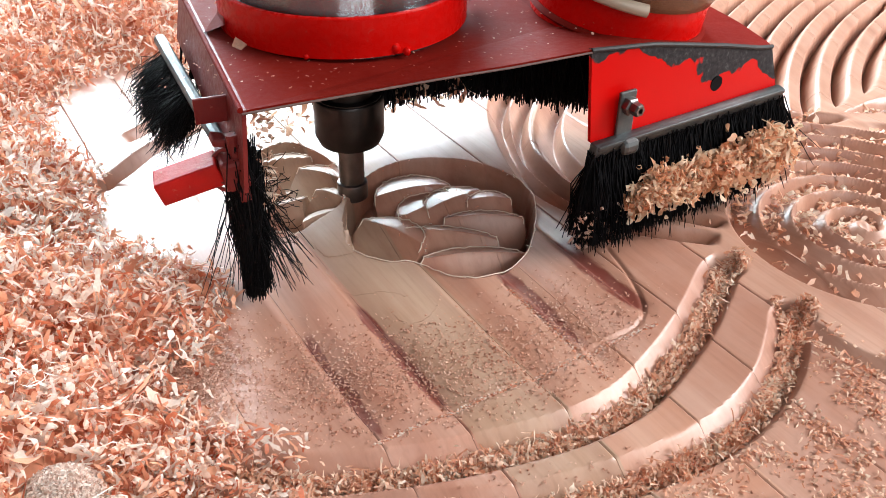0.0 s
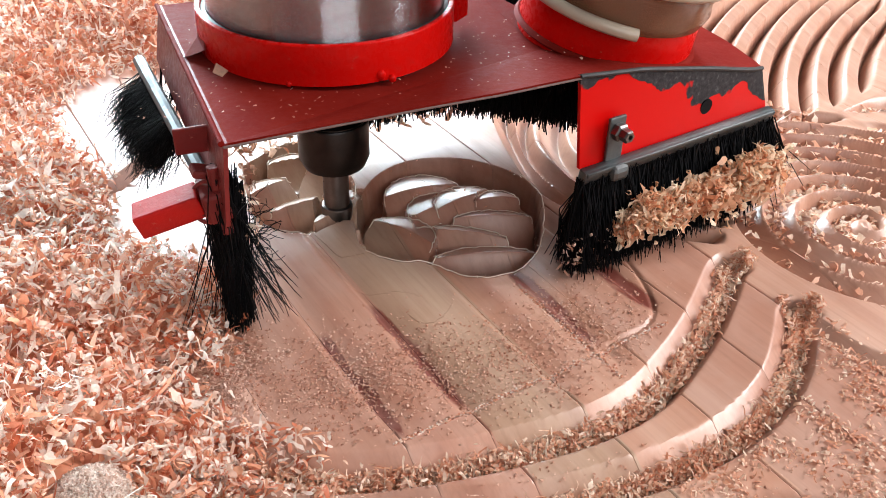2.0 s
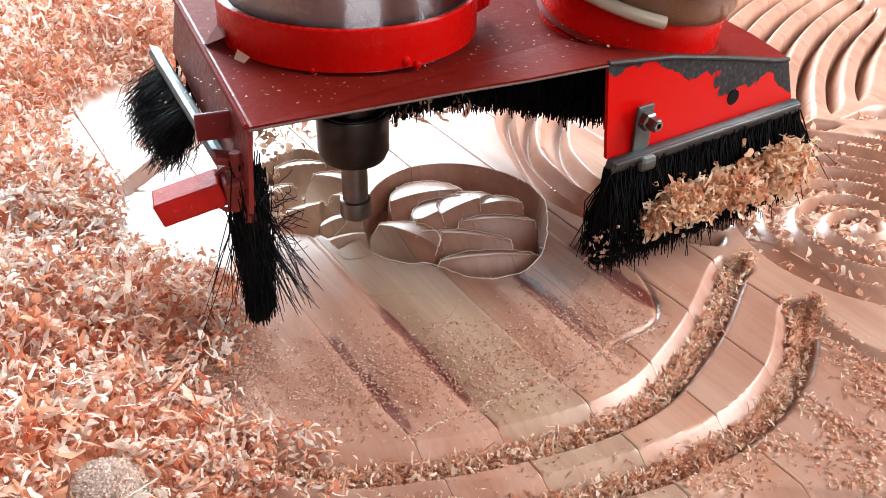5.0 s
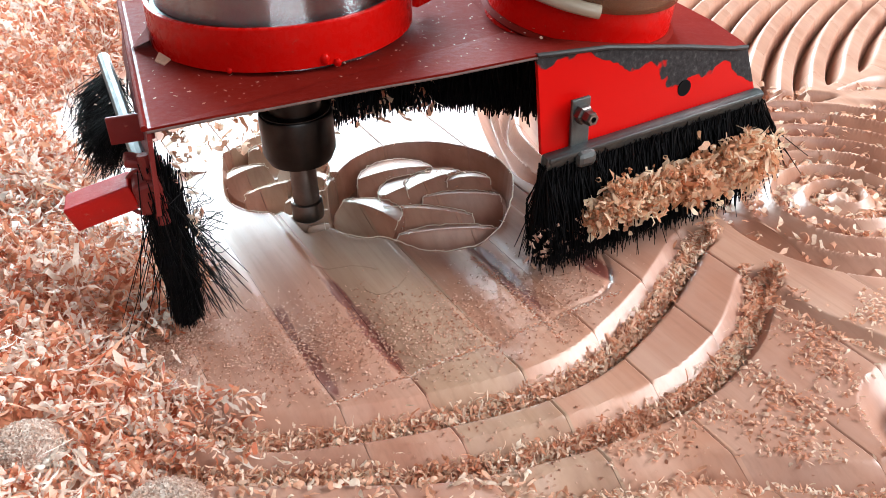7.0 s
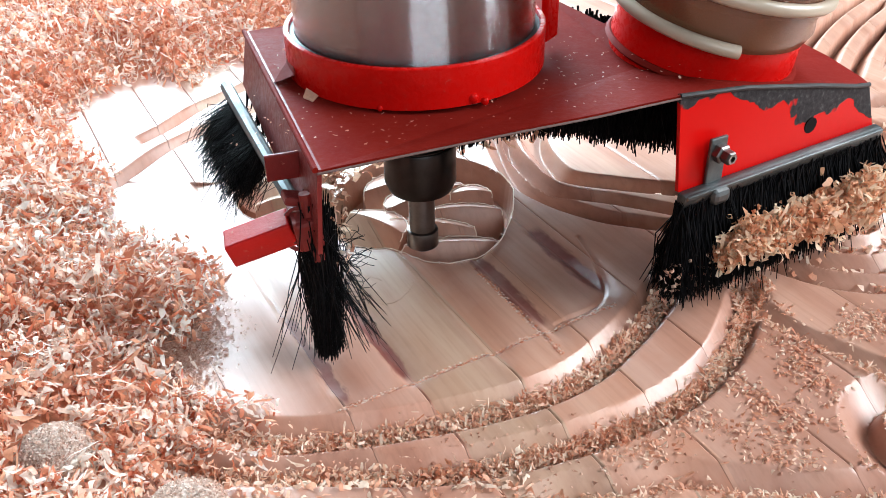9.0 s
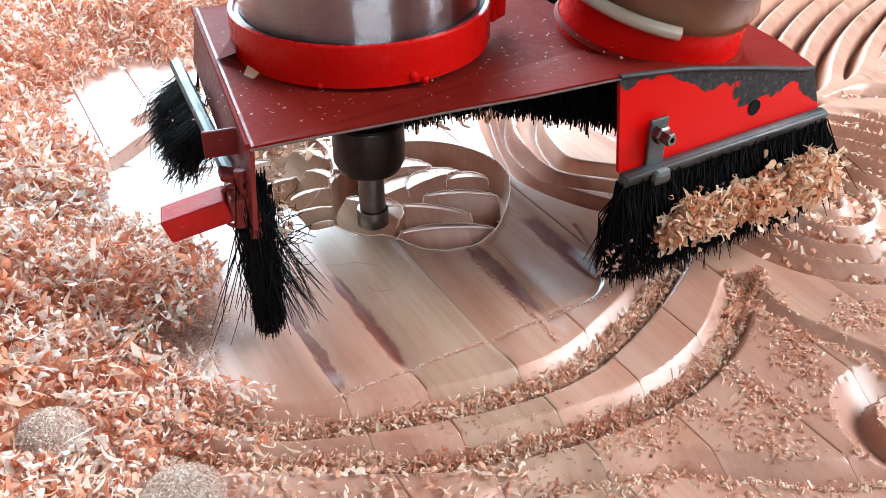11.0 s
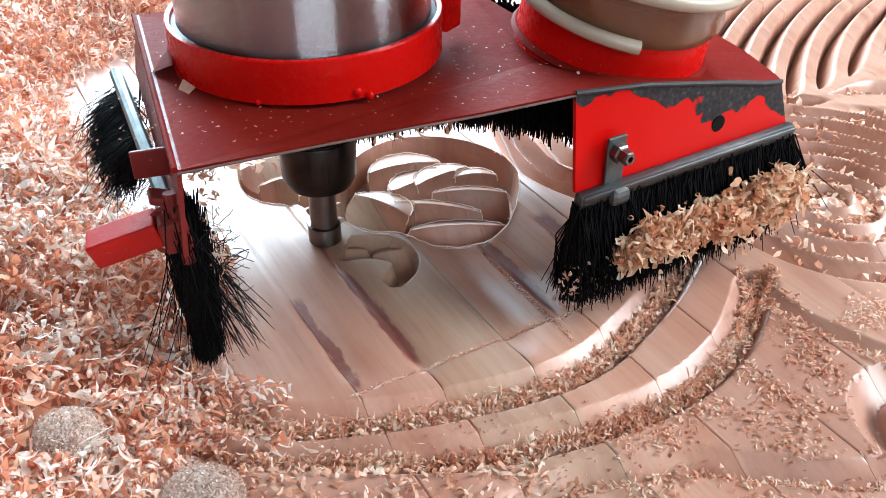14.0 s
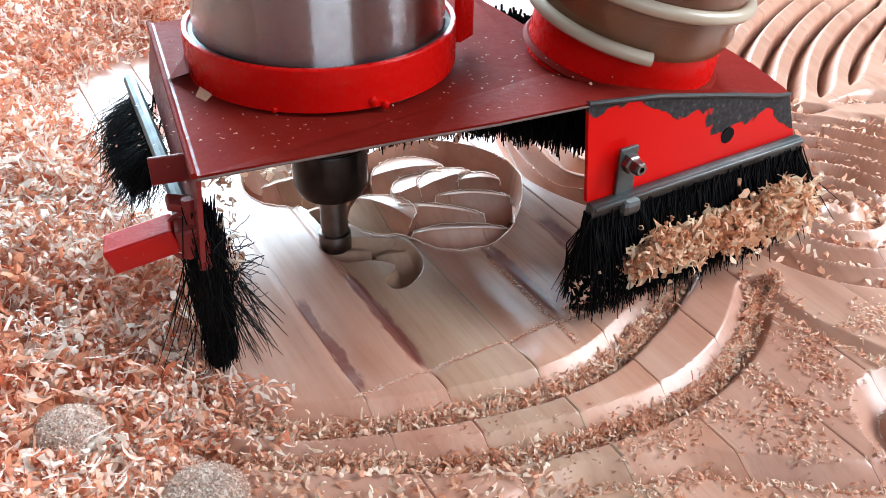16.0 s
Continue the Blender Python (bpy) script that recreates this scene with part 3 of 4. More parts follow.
def flakes(rng, centres, length, width, lift=0.6, curl=1.2):
    """Many curled shavings: verts and quads, four quads each."""
    n = len(centres)
    L = length * rng.lognormal(0, 0.28, n)
    W = width * rng.lognormal(0, 0.28, n)
    yaw = rng.uniform(0, 2 * np.pi, n)
    pit = rng.normal(0, lift, n)
    rol = rng.normal(0, lift * 1.2, n)
    cur = rng.uniform(-curl, curl, n) + curl * 0.5
    cols = []
    for k, s in enumerate((-0.5, -0.25, 0.0, 0.25, 0.5)):
        taper = (0.45, 0.9, 1.0, 0.9, 0.3)[k] * rng.uniform(0.75, 1.2, n)
        a = cur * s * 2
        lx = L * np.where(np.abs(cur) > 0.05, np.sin(a) / np.where(np.abs(cur) > 0.05, cur * 2, 1), s)
        lz = L * (1 - np.cos(a)) / np.where(np.abs(cur) > 0.05, cur * 2, 1) * -1
        for side in (-0.5, 0.5):
            cols.append(np.stack([lx, side * W * taper + rng.normal(0, 0.16, n) * W, lz + rng.normal(0, 0.10, n) * W], -1))
    p = np.stack(cols, 1)
    cy, sy, cp, sp, cr, sr = np.cos(yaw), np.sin(yaw), np.cos(pit), np.sin(pit), np.cos(rol), np.sin(rol)
    x, y, z = p[..., 0], p[..., 1], p[..., 2]
    y, z = y * cr[:, None] - z * sr[:, None], y * sr[:, None] + z * cr[:, None]
    x, z = x * cp[:, None] + z * sp[:, None], -x * sp[:, None] + z * cp[:, None]
    x, y = x * cy[:, None] - y * sy[:, None], x * sy[:, None] + y * cy[:, None]
    v = np.stack([x, y, z], -1) + np.asarray(centres)[:, None, :]
    q = np.array([[0, 1, 3, 2], [2, 3, 5, 4], [4, 5, 7, 6], [6, 7, 9, 8]])
    return v.reshape(-1, 3), (np.arange(n)[:, None, None] * 10 + q[None]).reshape(-1, 4)


KNOBS = ((-0.1425, -0.228, 0.0165), (-0.080, -0.252, 0.0150))
HEAP_EDGE = smooth_line([(-0.04, -0.36), (-0.075, -0.275), (-0.10, -0.235), (-0.085, -0.205), (-0.10, -0.188), (-0.113, -0.163), (-0.108, -0.137), (-0.104, -0.100), (-0.118, -0.071), (-0.150, -0.056),
                         (-0.186, -0.036), (-0.205, 0.010), (-0.225, 0.045), (-0.262, 0.085), (-0.272, 0.140), (-0.245, 0.185), (-0.20, 0.175), (-0.19, 0.21),
                         (-0.12, 0.26), (-0.04, 0.36), (0.02, 0.55), (0.05, 0.8)])


def heap_height(x, y):
    d, _ = side_distance(x, y, HEAP_EDGE)
    d = -d
    h = 0.026 * ease(d / 0.10) + 0.030 * ease((d - 0.08) / 0.4)
    # drifts and hollows, each a few centimetres across
    clump = np.array([noise.noise(Vector((a * 26, b * 26, 7))) + 0.7 * noise.noise(Vector((a * 70, b * 70, 2))) for a, b in zip(np.ravel(x), np.ravel(y))]).reshape(np.shape(x))
    return h + 0.0065 * clump * ease(d / 0.05), d


def heap():
    rng = np.random.default_rng(5)
    th = tagged(new("shavings_heap"), "deep heap of curled salmon-coloured wood shavings on the board", "shavings", kind="stuff")
    # the packed body of the heap
    gx, gy = np.meshgrid(np.arange(-0.75, 0.16, 0.006), np.arange(-0.42, 0.86, 0.006), indexing="ij")
    h, d = heap_height(gx, gy)
    lump = np.array([noise.noise(Vector((a * 40, b * 40, 0))) for a, b in zip(gx.ravel(), gy.ravel())]).reshape(gx.shape)
    z = h * (0.75 + 0.25 * lump) - 0.003
    z = np.where(d > 0.002, z, -0.016)
    n, m = gx.shape
    i = np.arange(n * m).reshape(n, m)
    quads = np.stack([i[:-1, :-1], i[1:, :-1], i[1:, 1:], i[:-1, 1:]], -1).reshape(-1, 4)
    keep = (d[:-1, :-1] > 0).ravel()
    link_mesh("packed_shavings", raw_mesh("packed_shavings", np.stack([gx, gy, z], -1), quads[keep]), PACKED, th)["kind"] = "stuff"
    # loose flakes on it
    pts = rng.uniform((-0.62, -0.36), (0.05, 0.75), (150000, 2))
    near = np.hypot(pts[:, 0] + 0.12, pts[:, 1] + 0.2)
    keep = rng.uniform(0, 1, len(pts)) < np.clip(1.2 - near * 1.3, 0.3, 1)
    pts = pts[keep]
    h, d = heap_height(pts[:, 0], pts[:, 1])
    ok = d > rng.uniform(-0.006, 0.008, len(d))
    for cx, cy, r in KNOBS:
        ok &= np.hypot(pts[:, 0] - cx, pts[:, 1] - cy) > r * 0.92
    pts, h, d = pts[ok], h[ok], d[ok]
    c = np.column_stack([pts, np.maximum(h, 0) + rng.uniform(-0.002, 0.010, len(pts))])
    big = rng.uniform(0, 1, len(c)) < 0.42 * ease(d / 0.05)
    v1, f1 = flakes(rng, c[big], 0.0135, 0.0027, 0.75, 3.4)
    v2, f2 = flakes(rng, c[~big], 0.0080, 0.0016, 0.7, 2.6)
    v3, f3 = flakes(rng, c[rng.permutation(len(c))[:16000]] + (0, 0, 0.003), 0.0095, 0.0008, 0.5, 2.4)
    ob = link_mesh("loose_shavings", raw_mesh("loose_shavings", np.vstack([v1, v2, v3]), np.vstack([f1, f2 + len(v1), f3 + len(v1) + len(v2)])), SHAVE, th)
    ob["kind"] = "stuff"


heap()


def scatter(name, label, pts, length, width, mat, seed, lift=0.35, up=0.0015):
    rng = np.random.default_rng(seed)
    z = relief(pts[:, 0], pts[:, 1])
    c = np.column_stack([pts, z + rng.uniform(0.0003, up, len(pts))])
    v, f = flakes(rng, c, length, width, lift, 1.0)
    ob = link_mesh(name, raw_mesh(name, v, f), mat)
    return tagged(ob, label, "shavings", kind="stuff")


def along(line, offset, spread, n, seed, t0=0.0, t1=1.0):
    rng = np.random.default_rng(seed)
    t = rng.uniform(t0, t1, n) * (len(line) - 1.001)
    i = t.astype(int)
    p = line[i] + (line[i + 1] - line[i]) * (t - i)[:, None]
    d = line[i + 1] - line[i]
    d = d / np.linalg.norm(d, axis=1)[:, None]
    nrm = np.column_stack([d[:, 1], -d[:, 0]])
    return p + nrm * (offset + rng.normal(0, spread, n))[:, None]


def loose():
    scatter("gutter_shavings", "tan shavings lying along a carved gutter", along(ARC_A, 0.0132, 0.0023, 8000, 11, 0.12), 0.0042, 0.0011, SHAVE_TAN, 12, 0.8, 0.0068)
    scatter("gutter_shavings", "tan shavings lying along a carved gutter", along(ARC_B, 0.0128, 0.0023, 6400, 13, 0.1), 0.0042, 0.0011, SHAVE_TAN, 14, 0.8, 0.0068)
    scatter("gutter_shavings", "tan shavings lying along a carved gutter", along(ARC_C, 0.0140, 0.0022, 1300, 15), 0.0036, 0.0010, SHAVE_TAN, 16, 0.6, 0.004)
    scatter("gutter_shavings", "tan shavings lying along a carved gutter", along(STRIP, 0.0118, 0.0016, 1500, 17), 0.0044, 0.0011, SHAVE_TAN, 18, 0.6, 0.005)
    rng = np.random.default_rng(21)
    p = rng.uniform((0.09, -0.25), (0.30, -0.10), (11000, 2))
    d, _ = side_distance(p[:, 0], p[:, 1], ARC_B)
    drift = np.array([noise.noise(Vector((a * 45, b * 45, 3))) for a, b in p]) + rng.normal(0, 0.25, len(p))
    scatter("flat_shavings", "small tan chips scattered on the flat ground of the carving", p[(drift > 0.1) & (d > 0.022) & (relief(p[:, 0], p[:, 1]) > -0.002)], 0.0028, 0.0010, SHAVE_TAN, 22, 0.5, 0.0016)
    p = np.vstack([rng.normal((-0.112, -0.150), (0.010, 0.020), (4200, 2)), rng.normal((0.06, -0.215), (0.05, 0.012), (400, 2))])
    scatter("shell_dust", "fine tan wood dust on the carved shell", p, 0.0014, 0.0008, DUST, 23, 0.3, 0.0014)
    p = rng.uniform((-0.11, -0.32), (0.06, -0.225), (1500, 2))
    scatter("flat_shavings", "small tan chips scattered on the flat ground of the carving", p, 0.0050, 0.0015, SHAVE_TAN, 28, 0.4, 0.003)
    p = np.vstack([rng.uniform((-0.13, -0.225), (-0.05, -0.184), (1800, 2)), rng.normal((-0.110, -0.208), (0.014, 0.014), (1800, 2))])
    thin = rng.uniform(0, 1, len(p)) < np.clip((-0.045 - p[:, 0]) * 14, 0.02, 1)
    scatter("gutter_shavings", "curled tan shavings spilling from the heap over the carved bands", p[thin], 0.0055, 0.0014, SHAVE, 29, 0.6, 0.0065)
    t = rng.uniform(-0.125, 0.035, 900)
    w = rng.normal(-0.146, 0.0005, 900)
    t2, w2 = rng.normal(-0.0125, 0.0007, 350), rng.uniform(-0.165, -0.085, 350)
    t, w = np.concatenate([t, t2]), np.concatenate([w, w2])
    scatter("scribe_dust", "pale dust lying in a scribed line", np.column_stack([t * CU - w * SU, t * SU + w * CU]), 0.0010, 0.0007, SHAVE, 25, 0.2, 0.0004)
    a = rng.uniform(0, 2 * np.pi, 2600)
    r = np.abs(rng.normal(0.05, 0.03, 2600))
    p = np.column_stack([0.255 + r * np.cos(a), 0.005 + r * np.sin(a)])
    z = relief(p[:, 0], p[:, 1])
    scatter("scroll_shavings", "tan shavings caught in the bands of a carved scroll", p[(z < -0.005)], 0.006, 0.0025, SHAVE_TAN, 26, 0.5, 0.003)
    p = rng.uniform((0.18, 0.07), (0.36, 0.16), (900, 2))
    z = relief(p[:, 0], p[:, 1])
    scatter("scroll_shavings", "tan shavings caught in the bands of a carved scroll", p[(z < -0.004)], 0.007, 0.003, SHAVE_TAN, 27, 0.5, 0.003)


def blown_dust(seed, centre, spread, n):
    """A drift of dust that the cutter's draught later blows into the gutter."""
    rng = np.random.default_rng(seed)
    p = rng.normal(centre, spread, (n * 2, 2))
    d, _ = side_distance(p[:, 0], p[:, 1], ARC_A)
    return scatter("dust_drift", "thin drift of tan chips and dust on the shell", p[d < -0.002], 0.0013, 0.0007, DUST, seed + 1, 0.25, 0.0010)


def edge_fuzz():
    rng = np.random.default_rng(61)
    pts = [along(np.vstack([FLOWER, FLOWER[:1]]), 0.0, 0.0004, 60, 62), along(np.vstack([LEAVES, LEAVES[:1]]), 0.0, 0.0004, 90, 63)]
    for cx, cy, rx, ry, turn, _, _ in PEONY + FOLIAGE:
        a = rng.uniform(-0.2, 3.4, 22)
        u, v = rx * 0.98 * np.cos(a), ry * 0.98 * np.sin(a)
        pts.append(np.column_stack([cx + u * math.cos(turn) - v * math.sin(turn), cy + u * math.sin(turn) + v * math.cos(turn)]))
    p = np.vstack(pts)
    ok = inside(p[:, 0], p[:, 1], FLOWER) | inside(p[:, 0], p[:, 1], LEAVES)
    scatter("edge_fuzz", "pale splintered fuzz along the cut edges", p[ok], 0.0022, 0.0006, SHAVE, 64, 0.5, 0.0012)


def burr(points):
    """A thin splintered edge left by the cutter."""
    rng = np.random.default_rng(len(points) + 7)
    p = np.asarray(points)
    z = relief(p[:, 0], p[:, 1])
    bm = bmesh.new()
    tube(bm, np.column_stack([p + rng.normal(0, 0.00035, p.shape), z + 0.0003 + rng.uniform(0, 0.0006, len(p))]), 0.00034, 5)
    part("burr", bm, SPLINTER, BOARD, "pale splintered cut edge", True)


def burrs():
    ring = np.vstack([FLOWER, FLOWER[:1]])
    burr(ring[4:44])
    burr(np.vstack([LEAVES, LEAVES[:1]])[14:40])
    for cx, cy, rx, ry, turn, low, high in PEONY + FOLIAGE:
        a = np.linspace(0.15, 3.0, 34)
        u, v = 0.94 * np.cos(a), 0.94 * np.sin(a)
        x = cx + rx * u * math.cos(turn) - ry * v * math.sin(turn)
        y = cy + rx * u * math.sin(turn) + ry * v * math.cos(turn)
        body = low + (high - low) * petal_rise(u, v)
        on = np.abs(relief(x, y) - np.minimum(body, 0)) < 0.0022
        run = []
        for k in range(len(a)):
            if on[k]:
                run.append((x[k], y[k]))
            if run and (not on[k] or k == len(a) - 1):
                if len(run) > 6:
                    burr(run)
                run = []


def dust_mound(cx, cy, r, high, seed):
    """A carved knob under a coat of pale fine dust."""
    rng = np.random.default_rng(seed)
    bm = bmesh.new()
    lathe(bm, [(r, 0.0), (r * 0.96, high * 0.35), (r * 0.8, high * 0.7), (r * 0.5, high * 0.93), (r * 0.15, high)], pose(cx, cy, 0.003), 40)
    knob = part("carved_knob", bm, WOOD, BOARD, "round carved knob coated with pale dust", True)
    own_rest(knob)
    a, k = rng.uniform(0, 6.283, 11000), np.sqrt(rng.uniform(0, 1, 11000)) * 1.15
    z = 0.003 + high * np.sqrt(np.clip(1 - (k * 0.97) ** 2, 0, 1)) * 0.98
    v, f = flakes(rng, np.column_stack([cx + r * k * np.cos(a), cy + r * k * np.sin(a), z + rng.uniform(0, 0.0014, 11000)]), 0.0019, 0.0010, 0.5, 1.2)
    ob = link_mesh("dust_coat", raw_mesh("dust_coat", v, f), PALE_DUST, knob, "coat of fine pale dust")
    ob["kind"] = "stuff"


loose()
edge_fuzz()
burrs()
for k, (cx, cy, r) in enumerate(KNOBS):
    dust_mound(cx, cy, r, 0.016 - 0.009 * k, 71 + k)
DRIFTS = [blown_dust(31, (-0.055, -0.150), (0.022, 0.020), 1100), blown_dust(33, (0.010, -0.140), (0.026, 0.020), 900), blown_dust(35, (0.065, -0.110), (0.022, 0.022), 700)]

WORN = plain_material("worn_lip", (0.13, 0.075, 0.065), 0.65, 0.6, 220)
RED_LEVER = paint_material("lever_red_paint", (0.52, 0.006, 0.004), (0.34, 0.015, 0.012), 0.5, 0.4)

# ---- the router head with its dust shoe ----
AXIS = Vector((-0.056, 0.020))
PLATE_Z = 0.1115
FRONT = Vector((math.cos(radians(33)), math.sin(radians(33)), 0))      # along the front panel
OUT = Vector((FRONT.y, -FRONT.x, 0))                                    # out of its face


def bristle_mesh(name, rng, roots, tips, r=0.00045, bend=0.006):
    """Many bristles, each a thin three-sided rod of two lengths that tapers."""
    roots, tips = np.asarray(roots), np.asarray(tips)
    n = len(roots)
    mid = (roots + tips) / 2 + rng.normal(0, bend, (n, 3)) * (0.5, 0.5, 0.2)
    d = tips - roots
    d /= np.linalg.norm(d, axis=1)[:, None]
    a = np.cross(d, (0.3, 0.5, 0.8))
    a /= np.linalg.norm(a, axis=1)[:, None]
    b = np.cross(d, a)
    rings = []
    for p, k in ((roots, 1.0), (mid, 0.9), (tips, 0.5)):
        for ang in (0, 2.094, 4.189):
            rings.append(p + r * k * (a * math.cos(ang) + b * math.sin(ang)))
    v = np.stack(rings, 1).reshape(-1, 3)
    q = [[s * 3 + i, s * 3 + (i + 1) % 3, s * 3 + 3 + (i + 1) % 3, s * 3 + 3 + i] for s in (0, 1) for i in range(3)]
    f = (np.arange(n)[:, None, None] * 9 + np.array(q)[None]).reshape(-1, 4)
    return raw_mesh(name, v, f)


def router_head():
    rng = np.random.default_rng(3)
    head = tagged(new("router_head"), "red steel dust shoe with black brushes round a steel router spindle", "router")

    # folded top plate
    bm = bmesh.new()
    z = PLATE_Z
    outline = [(-0.087, -0.104, z), (-0.063, -0.0935, z + 0.0006), (-0.038, -0.081, z + 0.0002), (-0.003, -0.066, z + 0.001), (0.031, -0.049, z),
               (0.0725, -0.0270, z - 0.0005), (0.107, -0.0120, 0.1090), (0.150, 0.0150, 0.0985), (0.178, 0.0330, 0.0905), (0.187, 0.0400, 0.0885),
               (0.186, 0.048, 0.0885), (0.176, 0.075, 0.090), (0.140, 0.118, 0.099), (0.080, 0.112, 0.1085), (0.046, 0.070, z), (0.026, 0.103, z), (0.010, 0.131, z), (-0.155, 0.057, z)]
    slab(bm, outline, 0.0022)
    part("top_plate", bm, RED_DUSTY, head, "dull dusty red steel plate")

    bm = bmesh.new()
    tube(bm, [Vector(q) + Vector((0.0002, -0.0004, -0.0014)) for q in outline[:6]], 0.0006, 8)
    part("worn_edge", bm, WORN, head, "worn grey lip of the plate", True)
    n = 420
    spot = rng.uniform((-0.13, -0.09), (0.10, 0.05), (n, 2))
    spot = spot[(np.hypot(spot[:, 0] + 0.056, spot[:, 1] - 0.02) > 0.068) & (spot[:, 1] > -0.125 - 0.25 * spot[:, 0] + 0.75 * spot[:, 0] + 0.07) & (spot[:, 1] < 0.05)]
    v, f = flakes(rng, np.column_stack([spot, np.full(len(spot), z + 0.0006)]), 0.0012, 0.0006, 0.2, 0.6)
    link_mesh("plate_dust", raw_mesh("plate_dust", v, f), DUST, head, "specks of dust on the plate")["kind"] = "stuff"

    # left side flange, splayed outwards
    bm = bmesh.new()
    a, b = Vector((-0.087, -0.104, z)), Vector((-0.155, 0.057, z))
    o = Vector((-0.0075, -0.0030, -0.044))
    quad = [a, a + o * 0.9 + Vector((0.004, 0, 0)), b + o * 0.7, b]
    slab(bm, quad, (0.0018, 0.0008, 0.0))
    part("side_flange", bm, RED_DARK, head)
    bm = bmesh.new()
    tube(bm, [a + (b - a) * t + Vector((-0.0006, -0.0003, 0.0002)) for t in (0, 0.5, 1)], 0.0014, 8)
    part("fold", bm, RED_DUSTY, head, smooth=True)
    # steel strip that holds the side brush
    bm = bmesh.new()
    s0, s1 = a + Vector((-0.010, 0.012, -0.034)), b + Vector((-0.012, -0.012, -0.028))
    tube(bm, [s0, (s0 + s1) / 2, s1], 0.0036, 10)
    part("side_strip", bm, STEEL_CHANNEL, head, "dull steel strip", True)
    n = 1700
    t = rng.uniform(0.52, 0.92, n)
    roots = np.array(s0)[None] + t[:, None] * np.array(s1 - s0)[None] + rng.normal(0, 0.0016, (n, 3)) + (0, 0, -0.003)
    tips = roots + np.column_stack([-0.009 - 0.008 * t + rng.normal(0, 0.004, n), -0.008 + 0.008 * t + rng.normal(0, 0.004, n), -0.020 - 0.011 * rng.uniform(0, 1, n)])
    tips[:, 2] = np.maximum(tips[:, 2], 0.012)
    link_mesh("side_bristles", bristle_mesh("side_bristles", rng, roots, tips + rng.normal(0, 0.004, (n, 3)), 0.00028, 0.010), BRISTLE, head)
    # tuft at the front corner, reaching the board
    n = 3600
    foot = np.array((-0.0935, -0.088, 0.070))
    roots = foot + rng.normal(0, 1, (n, 3)) * (0.0030, 0.0042, 0.008)
    spread = rng.normal(0, 1, (n, 2))
    tips = np.column_stack([-0.0935 + spread[:, 0] * 0.0026, -0.0890 + spread[:, 1] * 0.0036, rng.uniform(0.003, 0.012, n)])
    wild = rng.uniform(0, 1, n) < 0.02
    tips[wild, 0] += rng.uniform(0.004, 0.028, wild.sum()) * np.where(rng.uniform(0, 1, wild.sum()) < 0.8, 1, -1)
    tips[wild, 1] += rng.normal(0, 0.010, wild.sum())
    tips[wild, 2] += rng.uniform(0, 0.012, wild.sum())
    link_mesh("corner_bristles", bristle_mesh("corner_bristles", rng, roots, tips, 0.00032, 0.0035), BRISTLE, head)
    # curly stray hairs on the inner side of the tuft
    bm = bmesh.new()
    for _ in range(60):
        p = Vector((-0.084, -0.086, rng.uniform(0.025, 0.075)))
        d = Vector((rng.uniform(-0.2, 1), rng.uniform(-0.6, 0.6), rng.uniform(-0.6, 0.5))).normalized()
        pts = [p]
        for k in range(5):
            d = (d + Vector(rng.normal(0, 0.45, 3))).normalized()
            p = p + d * 0.0034
            pts.append(p)
        tube(bm, pts, 0.00017, 4)
    part("stray_bristles", bm, BRISTLE, head, smooth=True)
    n = 60
    c = np.column_stack([rng.uniform(-0.088, -0.078, n), rng.uniform(-0.092, -0.080, n), rng.uniform(0.050, 0.105, n)])
    v, f = flakes(rng, c, 0.0050, 0.0014, 1.0, 2.2)
    link_mesh("caught_shavings", raw_mesh("caught_shavings", v, f), SHAVE_TAN, head, "tan curls caught in the corner tuft")["kind"] = "stuff"

    # red lever, clamp tabs and rod at the side
    bm = bmesh.new()
    box(bm, (0.030, 0.013, 0.0125), pose(-0.1175, -0.0945, 0.0725, 8, -16, 14), 0.0010)
    part("lever", bm, RED_LEVER, head, "bright red square lever end")
    bm = bmesh.new()
    box(bm, (0.012, 0.020, 0.016), pose(-0.098, -0.0890, 0.0760, 4, -8, 20), 0.002)
    box(bm, (0.016, 0.010, 0.004), pose(-0.100, -0.085, 0.0870, 0, 18, 24), 0.0012)
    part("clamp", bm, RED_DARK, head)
    bm = bmesh.new()
    box(bm, (0.019, 0.002, 0.013), pose(-0.107, -0.074, 0.0975, 0, 0, 20), 0.0006)
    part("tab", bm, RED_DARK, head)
    bm = bmesh.new()
    tube(bm, [(-0.096, -0.092, 0.094), (-0.0945, -0.0935, 0.078), (-0.092, -0.096, 0.062)], 0.0030, 10)
    part("rod", bm, RED_DARK, head, "rusty dark red rod", True)
    bm = bmesh.new()
    tube(bm, [(-0.101 + 0.006 * math.cos(k), -0.093 + 0.003 * math.sin(k), 0.080 + 0.006 * math.sin(k) - 0.0006 * k) for k in np.linspace(0, 14, 60)], 0.0010, 6)
    part("spring", bm, RED_DARK, head, smooth=True)

    # front panel with chipped paint, on the right half of the front
    p0 = Vector((0.0755, -0.0366, 0.0640))
    bm = bmesh.new()
    top = [Vector(q) for q in outline[5:10]]
    low = [p0 + FRONT * s for s in (0, 0.041, 0.091, 0.126, 0.142)]
    rows = [[bm.verts.new(tq + (lq - tq) * k + OUT * off) for tq, lq in zip(top, low)] for off in (0.0, -0.0022) for k in (0, 0.5, 1)]
    for g in (0, 3):
        for r0, r1 in ((g, g + 1), (g + 1, g + 2)):
            for i in range(4):
                bm.faces.new((rows[r0][i], rows[r0][i + 1], rows[r1][i + 1], rows[r1][i]))
